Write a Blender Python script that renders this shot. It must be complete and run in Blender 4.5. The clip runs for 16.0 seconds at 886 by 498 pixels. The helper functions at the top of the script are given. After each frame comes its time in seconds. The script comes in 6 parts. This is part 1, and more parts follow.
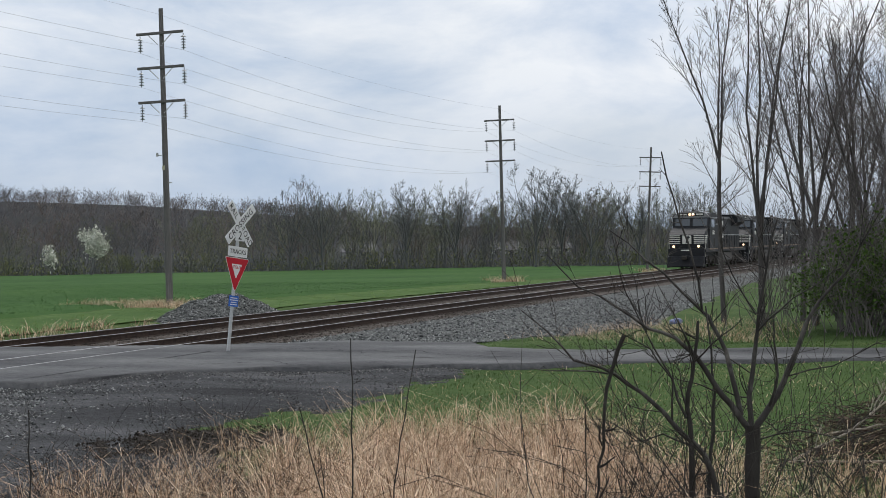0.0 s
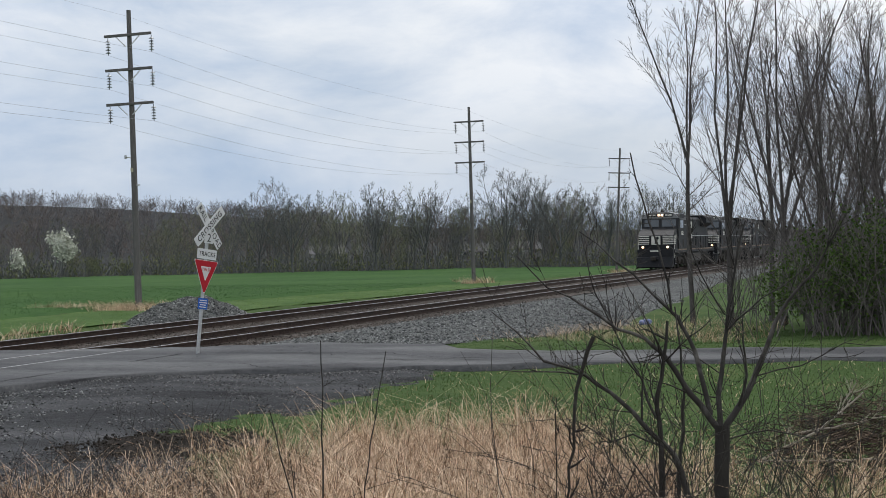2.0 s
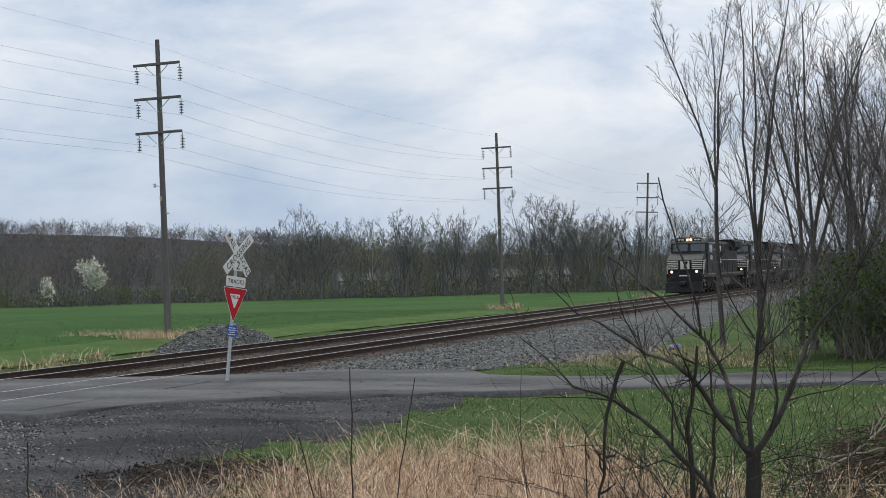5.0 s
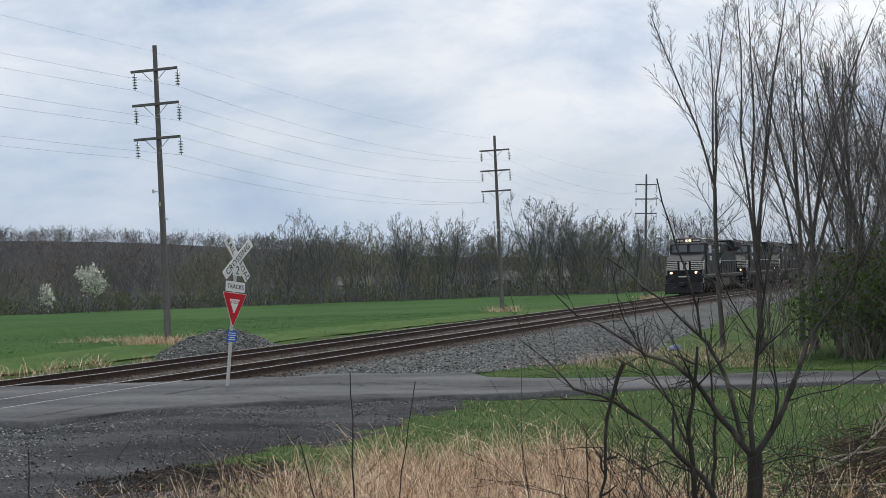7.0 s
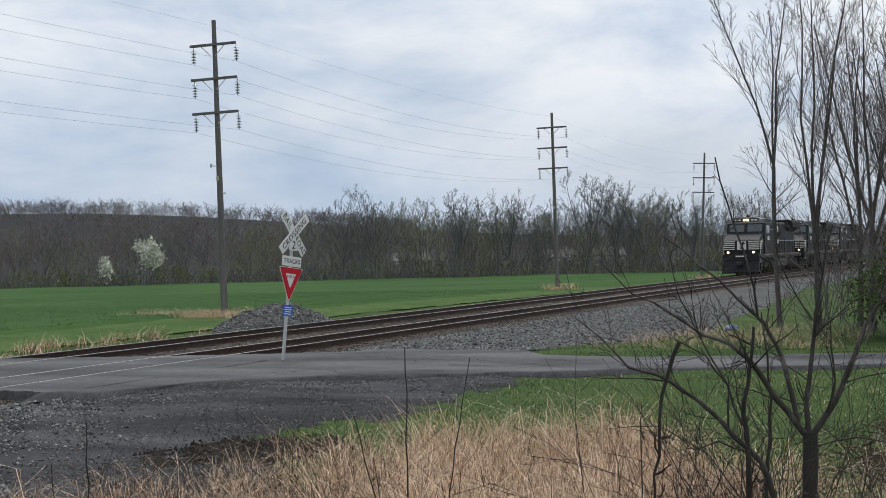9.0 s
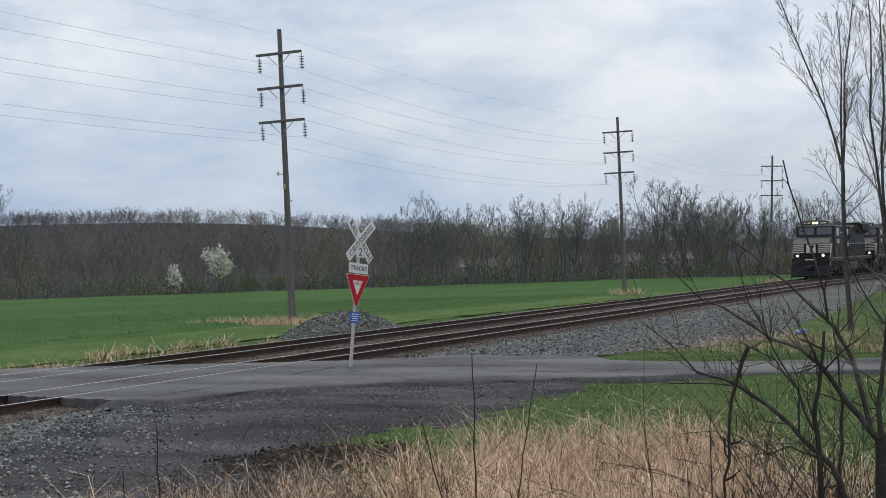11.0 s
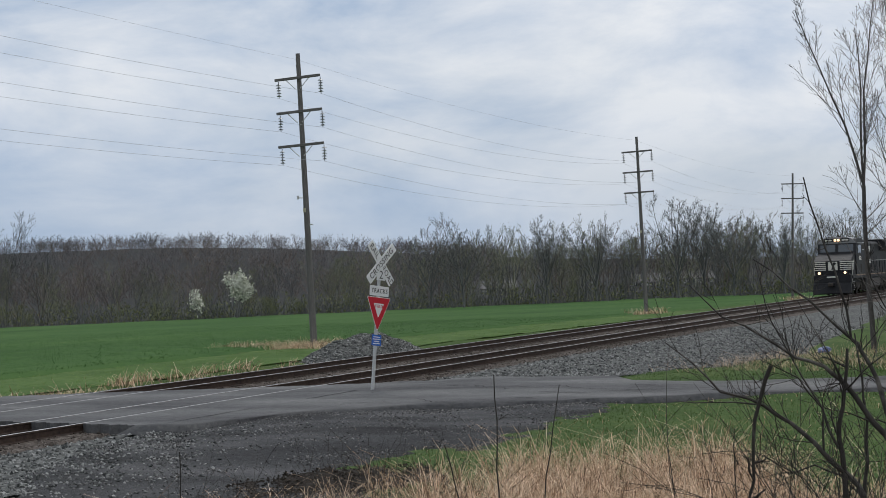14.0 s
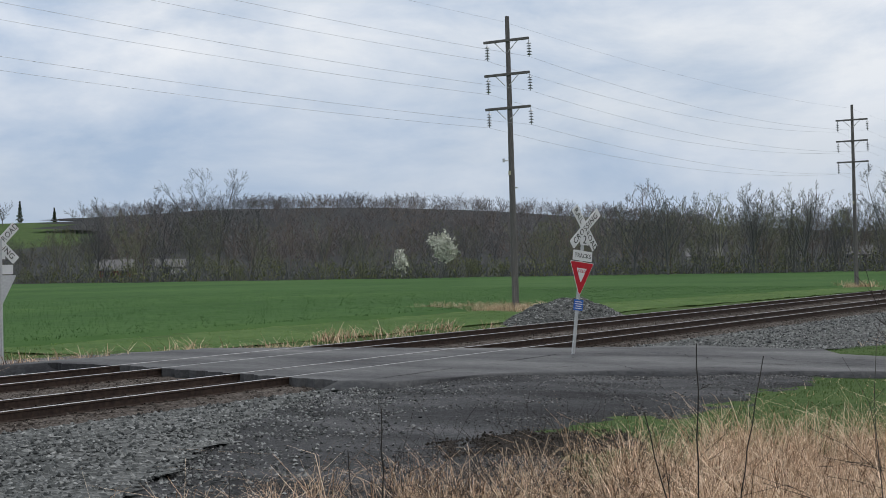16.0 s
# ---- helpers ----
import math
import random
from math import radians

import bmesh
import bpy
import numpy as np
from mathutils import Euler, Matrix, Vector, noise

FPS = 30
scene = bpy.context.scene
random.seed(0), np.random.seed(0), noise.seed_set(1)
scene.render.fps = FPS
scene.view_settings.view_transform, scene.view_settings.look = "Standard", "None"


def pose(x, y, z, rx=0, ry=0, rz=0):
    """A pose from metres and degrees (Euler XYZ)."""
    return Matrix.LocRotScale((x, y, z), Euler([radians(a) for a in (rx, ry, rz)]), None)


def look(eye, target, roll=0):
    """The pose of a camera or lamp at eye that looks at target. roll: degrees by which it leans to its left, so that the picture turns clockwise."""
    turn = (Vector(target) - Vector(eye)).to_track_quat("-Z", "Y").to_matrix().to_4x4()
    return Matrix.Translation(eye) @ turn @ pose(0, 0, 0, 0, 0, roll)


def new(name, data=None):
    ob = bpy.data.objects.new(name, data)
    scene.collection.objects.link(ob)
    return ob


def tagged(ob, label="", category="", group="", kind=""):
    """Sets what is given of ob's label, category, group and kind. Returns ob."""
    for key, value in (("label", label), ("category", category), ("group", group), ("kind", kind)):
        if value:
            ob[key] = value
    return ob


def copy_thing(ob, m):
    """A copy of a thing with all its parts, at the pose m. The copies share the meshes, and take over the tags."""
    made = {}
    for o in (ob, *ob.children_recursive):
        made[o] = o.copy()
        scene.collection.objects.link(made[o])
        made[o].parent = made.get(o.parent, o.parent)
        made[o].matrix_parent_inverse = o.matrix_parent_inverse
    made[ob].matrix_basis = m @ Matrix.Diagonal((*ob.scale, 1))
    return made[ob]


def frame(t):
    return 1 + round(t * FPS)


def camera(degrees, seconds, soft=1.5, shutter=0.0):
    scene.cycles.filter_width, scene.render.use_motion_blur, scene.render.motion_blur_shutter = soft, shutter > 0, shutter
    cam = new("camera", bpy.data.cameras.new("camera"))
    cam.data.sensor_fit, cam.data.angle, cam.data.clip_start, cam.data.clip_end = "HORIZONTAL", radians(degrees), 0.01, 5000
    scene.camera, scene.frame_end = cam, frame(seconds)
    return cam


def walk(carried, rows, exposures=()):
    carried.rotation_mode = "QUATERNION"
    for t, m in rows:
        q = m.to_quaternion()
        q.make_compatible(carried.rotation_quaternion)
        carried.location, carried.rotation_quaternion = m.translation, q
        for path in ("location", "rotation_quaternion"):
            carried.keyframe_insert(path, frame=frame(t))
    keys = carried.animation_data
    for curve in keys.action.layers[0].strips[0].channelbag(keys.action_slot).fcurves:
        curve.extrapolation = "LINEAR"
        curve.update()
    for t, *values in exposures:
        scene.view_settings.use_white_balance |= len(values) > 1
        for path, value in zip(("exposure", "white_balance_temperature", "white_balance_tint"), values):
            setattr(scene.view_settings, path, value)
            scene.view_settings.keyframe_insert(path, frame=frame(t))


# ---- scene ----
# Camera: turned on the spot by hand, standing on a low grassy rise beside the railway.
EYE = 2.5
cam = camera(32.03, 16.0, soft=0.85)
ROWS = [
    (0.0, 89.743, 0.800, 19.848),
    (0.5, 89.517, 0.721, 19.590),
    (1.0, 89.444, 0.916, 19.030),
    (1.5, 89.563, 0.962, 18.735),
    (2.0, 89.783, 1.004, 18.724),
    (2.5, 90.052, 1.001, 18.807),
    (3.0, 90.276, 0.947, 18.973),
    (3.5, 90.490, 0.849, 19.280),
    (4.0, 90.712, 0.832, 19.546),
    (6.5, 90.831, 2.083, 19.879),
    (7.0, 90.890, 1.908, 19.756),
    (7.5, 90.781, 1.147, 19.778),
    (8.0, 90.666, 1.150, 20.177),
    (8.5, 90.504, 0.972, 20.870),
    (9.0, 90.081, 1.272, 21.820),
    (9.5, 90.104, 1.766, 22.945),
    (12.0, 90.433, 1.710, 24.540),
    (12.5, 90.456, 1.838, 24.656),
    (13.0, 90.610, 2.082, 24.716),
    (13.5, 90.829, 2.286, 24.802),
    (14.0, 91.209, 2.418, 25.053),
    (14.5, 91.580, 2.367, 25.562),
    (15.0, 91.349, 2.022, 26.351),
    (15.5, 90.727, 1.381, 28.425),
    (16.0, 90.078, 0.852, 32.590),
]
walk(cam, [(t, pose(0, 0, EYE, rx, ry, rz)) for t, rx, ry, rz in ROWS], [(0, 0.02), (9.5, 0.0), (12, -0.06), (14, -0.13), (15, -0.13), (16, -0.06)])

# ---------------- world and light ----------------
world = bpy.data.worlds.new("overcast_sky")
scene.world = world
world.use_nodes = True
wn, wl = world.node_tree.nodes, world.node_tree.links
wn.clear()


def wnode(kind, **props):
    n = wn.new(kind)
    for k, v in props.items():
        n.inputs[k].default_value = v
    return n


sky = wn.new("ShaderNodeTexSky")
sky.sky_type = "NISHITA"
sky.sun_disc = False
sky.sun_elevation = radians(58)
sky.sun_rotation = radians(-19)
sky.air_density, sky.dust_density, sky.ozone_density = 1.0, 1.5, 1.5
bg_sky = wnode("ShaderNodeBackground", Strength=0.07)
wl.new(sky.outputs[0], bg_sky.inputs[0])
tc = wn.new("ShaderNodeTexCoord")
mp = wn.new("ShaderNodeMapping")
mp.inputs["Scale"].default_value = (3.4, 3.4, 8.5)
mp.inputs["Location"].default_value = (0.35, 1.1, 0.25)
wl.new(tc.outputs["Generated"], mp.inputs["Vector"])
n1 = wnode("ShaderNodeTexNoise", Scale=1.9, Detail=8.0, Roughness=0.58, Distortion=0.25)
wl.new(mp.outputs[0], n1.inputs["Vector"])
n2 = wnode("ShaderNodeTexNoise", Scale=0.8, Detail=3.0, Roughness=0.5)
wl.new(mp.outputs[0], n2.inputs["Vector"])
cover = wn.new("ShaderNodeValToRGB")
cover.color_ramp.elements[0].position, cover.color_ramp.elements[1].position = 0.36, 0.56
wl.new(n2.outputs[0], cover.inputs[0])
tone = wn.new("ShaderNodeValToRGB")
tone.color_ramp.elements[0].position, tone.color_ramp.elements[1].position = 0.31, 0.68
tone.color_ramp.elements[0].color = (0.42, 0.53, 0.70, 1)
tone.color_ramp.elements[1].color = (0.97, 0.975, 0.985, 1)
sepx = wn.new("ShaderNodeSeparateXYZ")
wl.new(tc.outputs["Generated"], sepx.inputs[0])
thick = wn.new("ShaderNodeMapRange")
thick.inputs["From Min"].default_value, thick.inputs["From Max"].default_value = -0.55, -0.05
thick.inputs["To Min"].default_value, thick.inputs["To Max"].default_value = -0.05, 0.13
wl.new(sepx.outputs[0], thick.inputs["Value"])
dense = wn.new("ShaderNodeMath")
dense.operation = "ADD"
wl.new(n1.outputs[0], dense.inputs[0])
wl.new(thick.outputs[0], dense.inputs[1])
wl.new(dense.outputs[0], tone.inputs[0])
bg_cloud = wnode("ShaderNodeBackground", Strength=1.08)
sepz = wn.new("ShaderNodeSeparateXYZ")
wl.new(tc.outputs["Generated"], sepz.inputs[0])
low = wn.new("ShaderNodeMapRange")
low.inputs["From Min"].default_value, low.inputs["From Max"].default_value = -0.01, 0.15
low.inputs["To Min"].default_value, low.inputs["To Max"].default_value = 0.85, 0.1
wl.new(sepz.outputs[2], low.inputs["Value"])
hazy = wn.new("ShaderNodeMix")
hazy.data_type = "RGBA"
hazy.inputs["B"].default_value = (0.335, 0.435, 0.575, 1)
wl.new(low.outputs[0], hazy.inputs["Factor"])
wl.new(tone.outputs[0], hazy.inputs["A"])
wl.new(hazy.outputs["Result"], bg_cloud.inputs[0])
veil = wn.new("ShaderNodeMapRange")
veil.inputs["To Min"].default_value, veil.inputs["To Max"].default_value = 0.8, 1.0
wl.new(cover.outputs[0], veil.inputs["Value"])
mixw = wn.new("ShaderNodeMixShader")
wl.new(veil.outputs[0], mixw.inputs[0])
wl.new(bg_sky.outputs[0], mixw.inputs[1])
wl.new(bg_cloud.outputs[0], mixw.inputs[2])
wout = wn.new("ShaderNodeOutputWorld")
wl.new(mixw.outputs[0], wout.inputs[0])

sun_data = bpy.data.lights.new("sun", "SUN")
sun_data.energy, sun_data.angle, sun_data.color = 1.7, radians(16), (1.0, 0.975, 0.95)
sun = new("sun", sun_data)
sun.matrix_world = look((0, 0, 60), (9, -26, 16))


# ---------------- materials ----------------
def mat(name, stops, scale=4.0, rough=0.85, bump=0.3, metal=0.0, big=0.3, big_scale=None, rand=0.0, island=0.0,
        stretch=(1, 1, 1), kind="noise", dist=0.02, spec=0.3):
    """A node material: a colour ramp over fine noise mixed with broad noise, bump from the fine noise."""
    m = bpy.data.materials.new(name)
    m.use_nodes = True
    nt = m.node_tree
    N, L = nt.nodes, nt.links
    b = N["Principled BSDF"]
    b.inputs["Roughness"].default_value = rough
    b.inputs["Metallic"].default_value = metal
    b.inputs["Specular IOR Level"].default_value = spec
    t = N.new("ShaderNodeTexCoord")
    mpn = N.new("ShaderNodeMapping")
    mpn.inputs["Scale"].default_value = stretch
    L.new(t.outputs["Object"], mpn.inputs["Vector"])
    if kind == "noise":
        f = N.new("ShaderNodeTexNoise")
        f.inputs["Detail"].default_value = 6
        f.inputs["Roughness"].default_value = 0.62
        f.inputs["Scale"].default_value = scale
        fine = f.outputs[0]
    else:
        f = N.new("ShaderNodeTexVoronoi")
        f.inputs["Scale"].default_value = scale
        sep = N.new("ShaderNodeSeparateColor")
        L.new(f.outputs["Color"], sep.inputs[0])
        fine = sep.outputs[0]
    L.new(mpn.outputs[0], f.inputs["Vector"])
    g = N.new("ShaderNodeTexNoise")
    g.inputs["Scale"].default_value = big_scale or scale / 9
    g.inputs["Detail"].default_value = 4
    L.new(mpn.outputs[0], g.inputs["Vector"])
    mx = N.new("ShaderNodeMix")
    mx.inputs[0].default_value = big
    L.new(fine, mx.inputs[2])
    L.new(g.outputs[0], mx.inputs[3])
    val = mx.outputs[0]
    for amount, node, out in ((rand, "ShaderNodeObjectInfo", "Random"), (island, "ShaderNodeNewGeometry", "Random Per Island")):
        if amount:
            src = N.new(node)
            m2 = N.new("ShaderNodeMix")
            m2.inputs[0].default_value = amount
            L.new(val, m2.inputs[2])
            L.new(src.outputs[out], m2.inputs[3])
            val = m2.outputs[0]
    r = N.new("ShaderNodeValToRGB")
    els = r.color_ramp.elements
    while len(els) < len(stops):
        els.new(0.5)
    for e, (p, c) in zip(els, stops):
        e.position, e.color = p, (*c, 1)
    L.new(val, r.inputs[0])
    L.new(r.outputs[0], b.inputs["Base Color"])
    if bump:
        bp = N.new("ShaderNodeBump")
        bp.inputs["Strength"].default_value = bump
        bp.inputs["Distance"].default_value = dist
        if kind == "noise":
            L.new(fine, bp.inputs["Height"])
        else:
            L.new(f.outputs["Distance"], bp.inputs["Height"])
        L.new(bp.outputs[0], b.inputs["Normal"])
    return m


def plain(name, c, rough=0.5, metal=0.0, var=0.12, scale=6.0, spec=0.4):
    lo = tuple(max(0, v * (1 - var)) for v in c)
    hi = tuple(v * (1 + var) for v in c)
    return mat(name, [(0.3, lo), (0.7, hi)], scale=scale, rough=rough, bump=0.05, metal=metal, spec=spec)


def lamp_mat(name, c, strength):
    m = bpy.data.materials.new(name)
    m.use_nodes = True
    b = m.node_tree.nodes["Principled BSDF"]
    b.inputs["Emission Color"].default_value = (*c, 1)
    b.inputs["Emission Strength"].default_value = strength
    return m


M = {}
M["meadow"] = mat("meadow_ground", [(0.3, (0.034, 0.05, 0.02)), (0.5, (0.052, 0.088, 0.028)), (0.68, (0.1, 0.122, 0.05))], scale=7, big=0.45, big_scale=0.35, bump=0.6, dist=0.05, spec=0.03)
M["crop"] = mat("young_crop", [(0.3, (0.027, 0.06, 0.019)), (0.45, (0.04, 0.088, 0.026)), (0.6, (0.055, 0.108, 0.033)), (0.74, (0.09, 0.142, 0.048))], scale=1.1, big=0.55, big_scale=0.07, bump=0.8, stretch=(1.0, 0.6, 1), dist=0.1, spec=0.03)
M["margin"] = mat("field_margin_turf", [(0.3, (0.042, 0.078, 0.024)), (0.5, (0.068, 0.118, 0.037)), (0.7, (0.12, 0.165, 0.062))], scale=2.5, big=0.5, big_scale=0.25, bump=0.6, dist=0.05, spec=0.03)
M["asphalt"] = mat("worn_asphalt", [(0.36, (0.044, 0.044, 0.047)), (0.46, (0.076, 0.077, 0.08)), (0.55, (0.105, 0.106, 0.108)), (0.68, (0.165, 0.164, 0.162))], scale=12, big=0.62, big_scale=0.45, bump=0.7, rough=0.85, stretch=(0.4, 1.3, 1), spec=0.12)
M["dirt"] = mat("dark_dirt", [(0.34, (0.016, 0.016, 0.017)), (0.46, (0.037, 0.038, 0.04)), (0.57, (0.067, 0.068, 0.071)), (0.7, (0.13, 0.13, 0.132))], scale=16, big=0.66, big_scale=0.42, bump=1.0, stretch=(0.55, 1.5, 1), spec=0.08, dist=0.04)
M["cinder"] = mat("dark_cinder", [(0.1, (0.035, 0.035, 0.036)), (0.5, (0.09, 0.089, 0.088)), (0.9, (0.25, 0.245, 0.24))], scale=20, island=0.8, bump=0.3, spec=0.1)
M["margin_blade"] = mat("margin_blade", [(0.12, (0.07, 0.13, 0.036)), (0.55, (0.12, 0.195, 0.056)), (0.9, (0.21, 0.255, 0.095))], scale=0.6, island=0.55, bump=0, spec=0.03)
M["brush"] = mat("dead_brown_brush", [(0.2, (0.025, 0.018, 0.015)), (0.5, (0.07, 0.05, 0.04)), (0.8, (0.17, 0.125, 0.1))], scale=6, island=0.6, bump=0.2, spec=0.05)
M["soil"] = mat("bare_soil", [(0.35, (0.018, 0.016, 0.014)), (0.65, (0.06, 0.052, 0.045))], scale=7, big=0.4, bump=1.0, spec=0.02, dist=0.12)
M["ballast"] = mat("ballast_bed", [(0.1, (0.03, 0.032, 0.032)), (0.5, (0.082, 0.086, 0.084)), (0.9, (0.2, 0.203, 0.197))], scale=15, kind="voronoi", big=0.5, big_scale=0.4, bump=1.0, dist=0.05, spec=0.12)
M["stained"] = mat("rust_stained_ballast", [(0.1, (0.03, 0.024, 0.02)), (0.5, (0.07, 0.058, 0.05)), (0.9, (0.16, 0.14, 0.125))], scale=15, kind="voronoi", big=0.45, big_scale=0.5, bump=1.0, dist=0.05, spec=0.08)
M["stone"] = mat("ballast_stone", [(0.1, (0.034, 0.037, 0.037)), (0.5, (0.11, 0.115, 0.112)), (0.9, (0.32, 0.325, 0.315))], scale=20, island=0.8, bump=0.3, spec=0.12)
M["stained_stone"] = mat("rust_stained_stone", [(0.1, (0.03, 0.025, 0.022)), (0.5, (0.075, 0.063, 0.055)), (0.9, (0.17, 0.15, 0.13))], scale=20, island=0.75, bump=0.3, spec=0.08)
M["rail"] = mat("rail_rust", [(0.35, (0.03, 0.021, 0.018)), (0.65, (0.08, 0.054, 0.042))], scale=9, rough=0.75, bump=0.2, metal=0.1, spec=0.2)
M["rail_top"] = mat("polished_rail_head", [(0.3, (0.17, 0.17, 0.175)), (0.7, (0.3, 0.3, 0.305))], scale=30, rough=0.55, metal=1.0, bump=0.05)
M["tie"] = mat("creosoted_tie", [(0.3, (0.02, 0.016, 0.013)), (0.6, (0.055, 0.045, 0.037)), (0.8, (0.11, 0.095, 0.08))], scale=14, rand=0.35, bump=0.7, stretch=(0.3, 3, 3), spec=0.12)
M["pole"] = mat("weathered_pole", [(0.3, (0.085, 0.08, 0.08)), (0.55, (0.15, 0.143, 0.14)), (0.75, (0.25, 0.24, 0.23))], scale=9, bump=0.5, stretch=(4, 4, 0.25), spec=0.12)
M["porcelain"] = plain("grey_insulator", (0.16, 0.165, 0.18), 0.3)
M["galv"] = mat("galvanised_steel", [(0.3, (0.42, 0.43, 0.44)), (0.7, (0.62, 0.63, 0.63))], scale=16, rough=0.5, metal=0.25, bump=0.1)
M["wire"] = plain("aluminium_wire", (0.38, 0.4, 0.43), 0.5, 0.5)
M["white"] = mat("white_sheeting", [(0.3, (0.66, 0.67, 0.66)), (0.7, (0.8, 0.8, 0.79))], scale=5, rough=0.45, bump=0.03)
M["black"] = plain("black_lettering", (0.012, 0.012, 0.012), 0.5)
M["red"] = mat("red_sheeting", [(0.3, (0.42, 0.012, 0.025)), (0.7, (0.55, 0.02, 0.035))], scale=5, rough=0.4, bump=0.03)
M["blue"] = mat("blue_plate", [(0.3, (0.02, 0.1, 0.42)), (0.7, (0.03, 0.14, 0.5))], scale=8, rough=0.4, bump=0.03)
M["bark"] = mat("grey_bark", [(0.3, (0.06, 0.055, 0.053)), (0.55, (0.115, 0.105, 0.1)), (0.75, (0.2, 0.185, 0.172))], scale=12, rand=0.15, bump=0.7, stretch=(2, 2, 0.5), spec=0.1)
M["twig"] = mat("brown_twig", [(0.3, (0.09, 0.08, 0.077)), (0.7, (0.2, 0.18, 0.172))], scale=5, island=0.4, bump=0.2, spec=0.05)
M["near_bark"] = mat("dark_smooth_bark", [(0.3, (0.02, 0.018, 0.017)), (0.55, (0.05, 0.045, 0.042)), (0.78, (0.15, 0.135, 0.125))], scale=16, bump=0.6, stretch=(1, 1, 0.4), big=0.5, spec=0.12)
M["near_limb"] = mat("grey_smooth_limb", [(0.3, (0.022, 0.02, 0.019)), (0.52, (0.058, 0.053, 0.05)), (0.74, (0.22, 0.205, 0.19))], scale=16, bump=0.5, stretch=(1, 1, 0.4), big=0.5, spec=0.12)
# Grass litter with the shade between the stems put into its dark stops.
M["thatch"] = mat("dead_grass_thatch", [(0.3, (0.025, 0.019, 0.014)), (0.5, (0.075, 0.055, 0.038)), (0.72, (0.19, 0.145, 0.1))], scale=14, big=0.4, bump=1.0, dist=0.06, spec=0.03)
# Cool grey stops: distance haze is mixed into the bare wood colour.
M["far_twig"] = mat("far_hazed_wood", [(0.3, (0.085, 0.09, 0.093)), (0.5, (0.125, 0.13, 0.13)), (0.7, (0.175, 0.176, 0.165))], scale=0.06, island=0.2, bump=0, spec=0.03)
M["far_brown"] = mat("far_reddish_wood", [(0.3, (0.12, 0.102, 0.092)), (0.5, (0.17, 0.147, 0.133)), (0.7, (0.23, 0.195, 0.175))], scale=0.06, island=0.2, bump=0, spec=0.03)
M["far_olive"] = mat("far_olive_wood", [(0.3, (0.13, 0.138, 0.1)), (0.5, (0.185, 0.195, 0.135)), (0.7, (0.25, 0.25, 0.175))], scale=0.06, island=0.2, bump=0, spec=0.03)
# Bluish dark stops carry painted distance haze on the hill trees.
M["hill_wood"] = mat("hill_hazed_wood", [(0.25, (0.11, 0.113, 0.122)), (0.5, (0.152, 0.146, 0.15)), (0.75, (0.21, 0.18, 0.16))], scale=0.025, island=0.25, bump=0, spec=0.03)
# Leaf-strewn floor, its colour darkened to stand for shade among the trees.
M["shaded_litter"] = mat("woodland_floor", [(0.3, (0.03, 0.032, 0.034)), (0.55, (0.042, 0.043, 0.043)), (0.75, (0.054, 0.053, 0.045))], scale=0.25, big=0.5, bump=0.8, dist=0.4, spec=0.03)
M["straw"] = mat("dry_grass", [(0.18, (0.11, 0.068, 0.042)), (0.38, (0.44, 0.292, 0.188)), (0.58, (0.72, 0.515, 0.355)), (0.88, (0.88, 0.71, 0.53))], scale=3, island=0.85, bump=0, spec=0.1)
M["blade"] = mat("green_grass", [(0.12, (0.03, 0.056, 0.015)), (0.55, (0.056, 0.1, 0.028)), (0.9, (0.12, 0.145, 0.05))], scale=0.8, island=0.35, bump=0, spec=0.03)
M["crop_blade"] = mat("crop_blade", [(0.12, (0.033, 0.078, 0.024)), (0.55, (0.05, 0.112, 0.034)), (0.9, (0.092, 0.155, 0.05))], scale=0.3, island=0.35, bump=0, spec=0.03)
M["leaf"] = mat("young_leaf", [(0.12, (0.03, 0.055, 0.015)), (0.55, (0.065, 0.11, 0.026)), (0.9, (0.12, 0.16, 0.05))], scale=1.0, island=0.6, bump=0, spec=0.03)
M["bud"] = mat("olive_bud", [(0.12, (0.09, 0.1, 0.05)), (0.55, (0.15, 0.165, 0.075)), (0.9, (0.22, 0.22, 0.11))], scale=0.4, island=0.5, bump=0, spec=0.03)
M["blossom"] = mat("white_blossom", [(0.12, (0.42, 0.43, 0.36)), (0.6, (0.66, 0.66, 0.58)), (0.9, (0.78, 0.78, 0.72))], scale=1, island=0.6, bump=0, spec=0.03)
M["evergreen"] = mat("conifer_needles", [(0.2, (0.05, 0.065, 0.045)), (0.8, (0.09, 0.11, 0.065))], scale=0.5, island=0.5, bump=0, spec=0.03)


# ---------------- mesh helpers ----------------
def tri_mesh(name, V, F, material, smooth=False):
    V, F = np.asarray(V, np.float32), np.asarray(F, np.int32)
    k = F.shape[1]
    me = bpy.data.meshes.new(name)
    me.vertices.add(len(V))
    me.vertices.foreach_set("co", V.ravel())
    me.loops.add(F.size)
    me.loops.foreach_set("vertex_index", F.ravel())
    me.polygons.add(len(F))
    me.polygons.foreach_set("loop_start", np.arange(0, F.size, k, dtype=np.int32))
    me.polygons.foreach_set("use_smooth", np.full(len(F), smooth))
    me.materials.append(material)
    me.update(calc_edges=True)
    return me


def child(ob, parent):
    if parent is not None:
        ob.parent = parent
    return ob


def np_part(name, V, F, material, parent=None, label="", smooth=False):
    return tagged(child(new(name, tri_mesh(name, V, F, material, smooth)), parent), label)


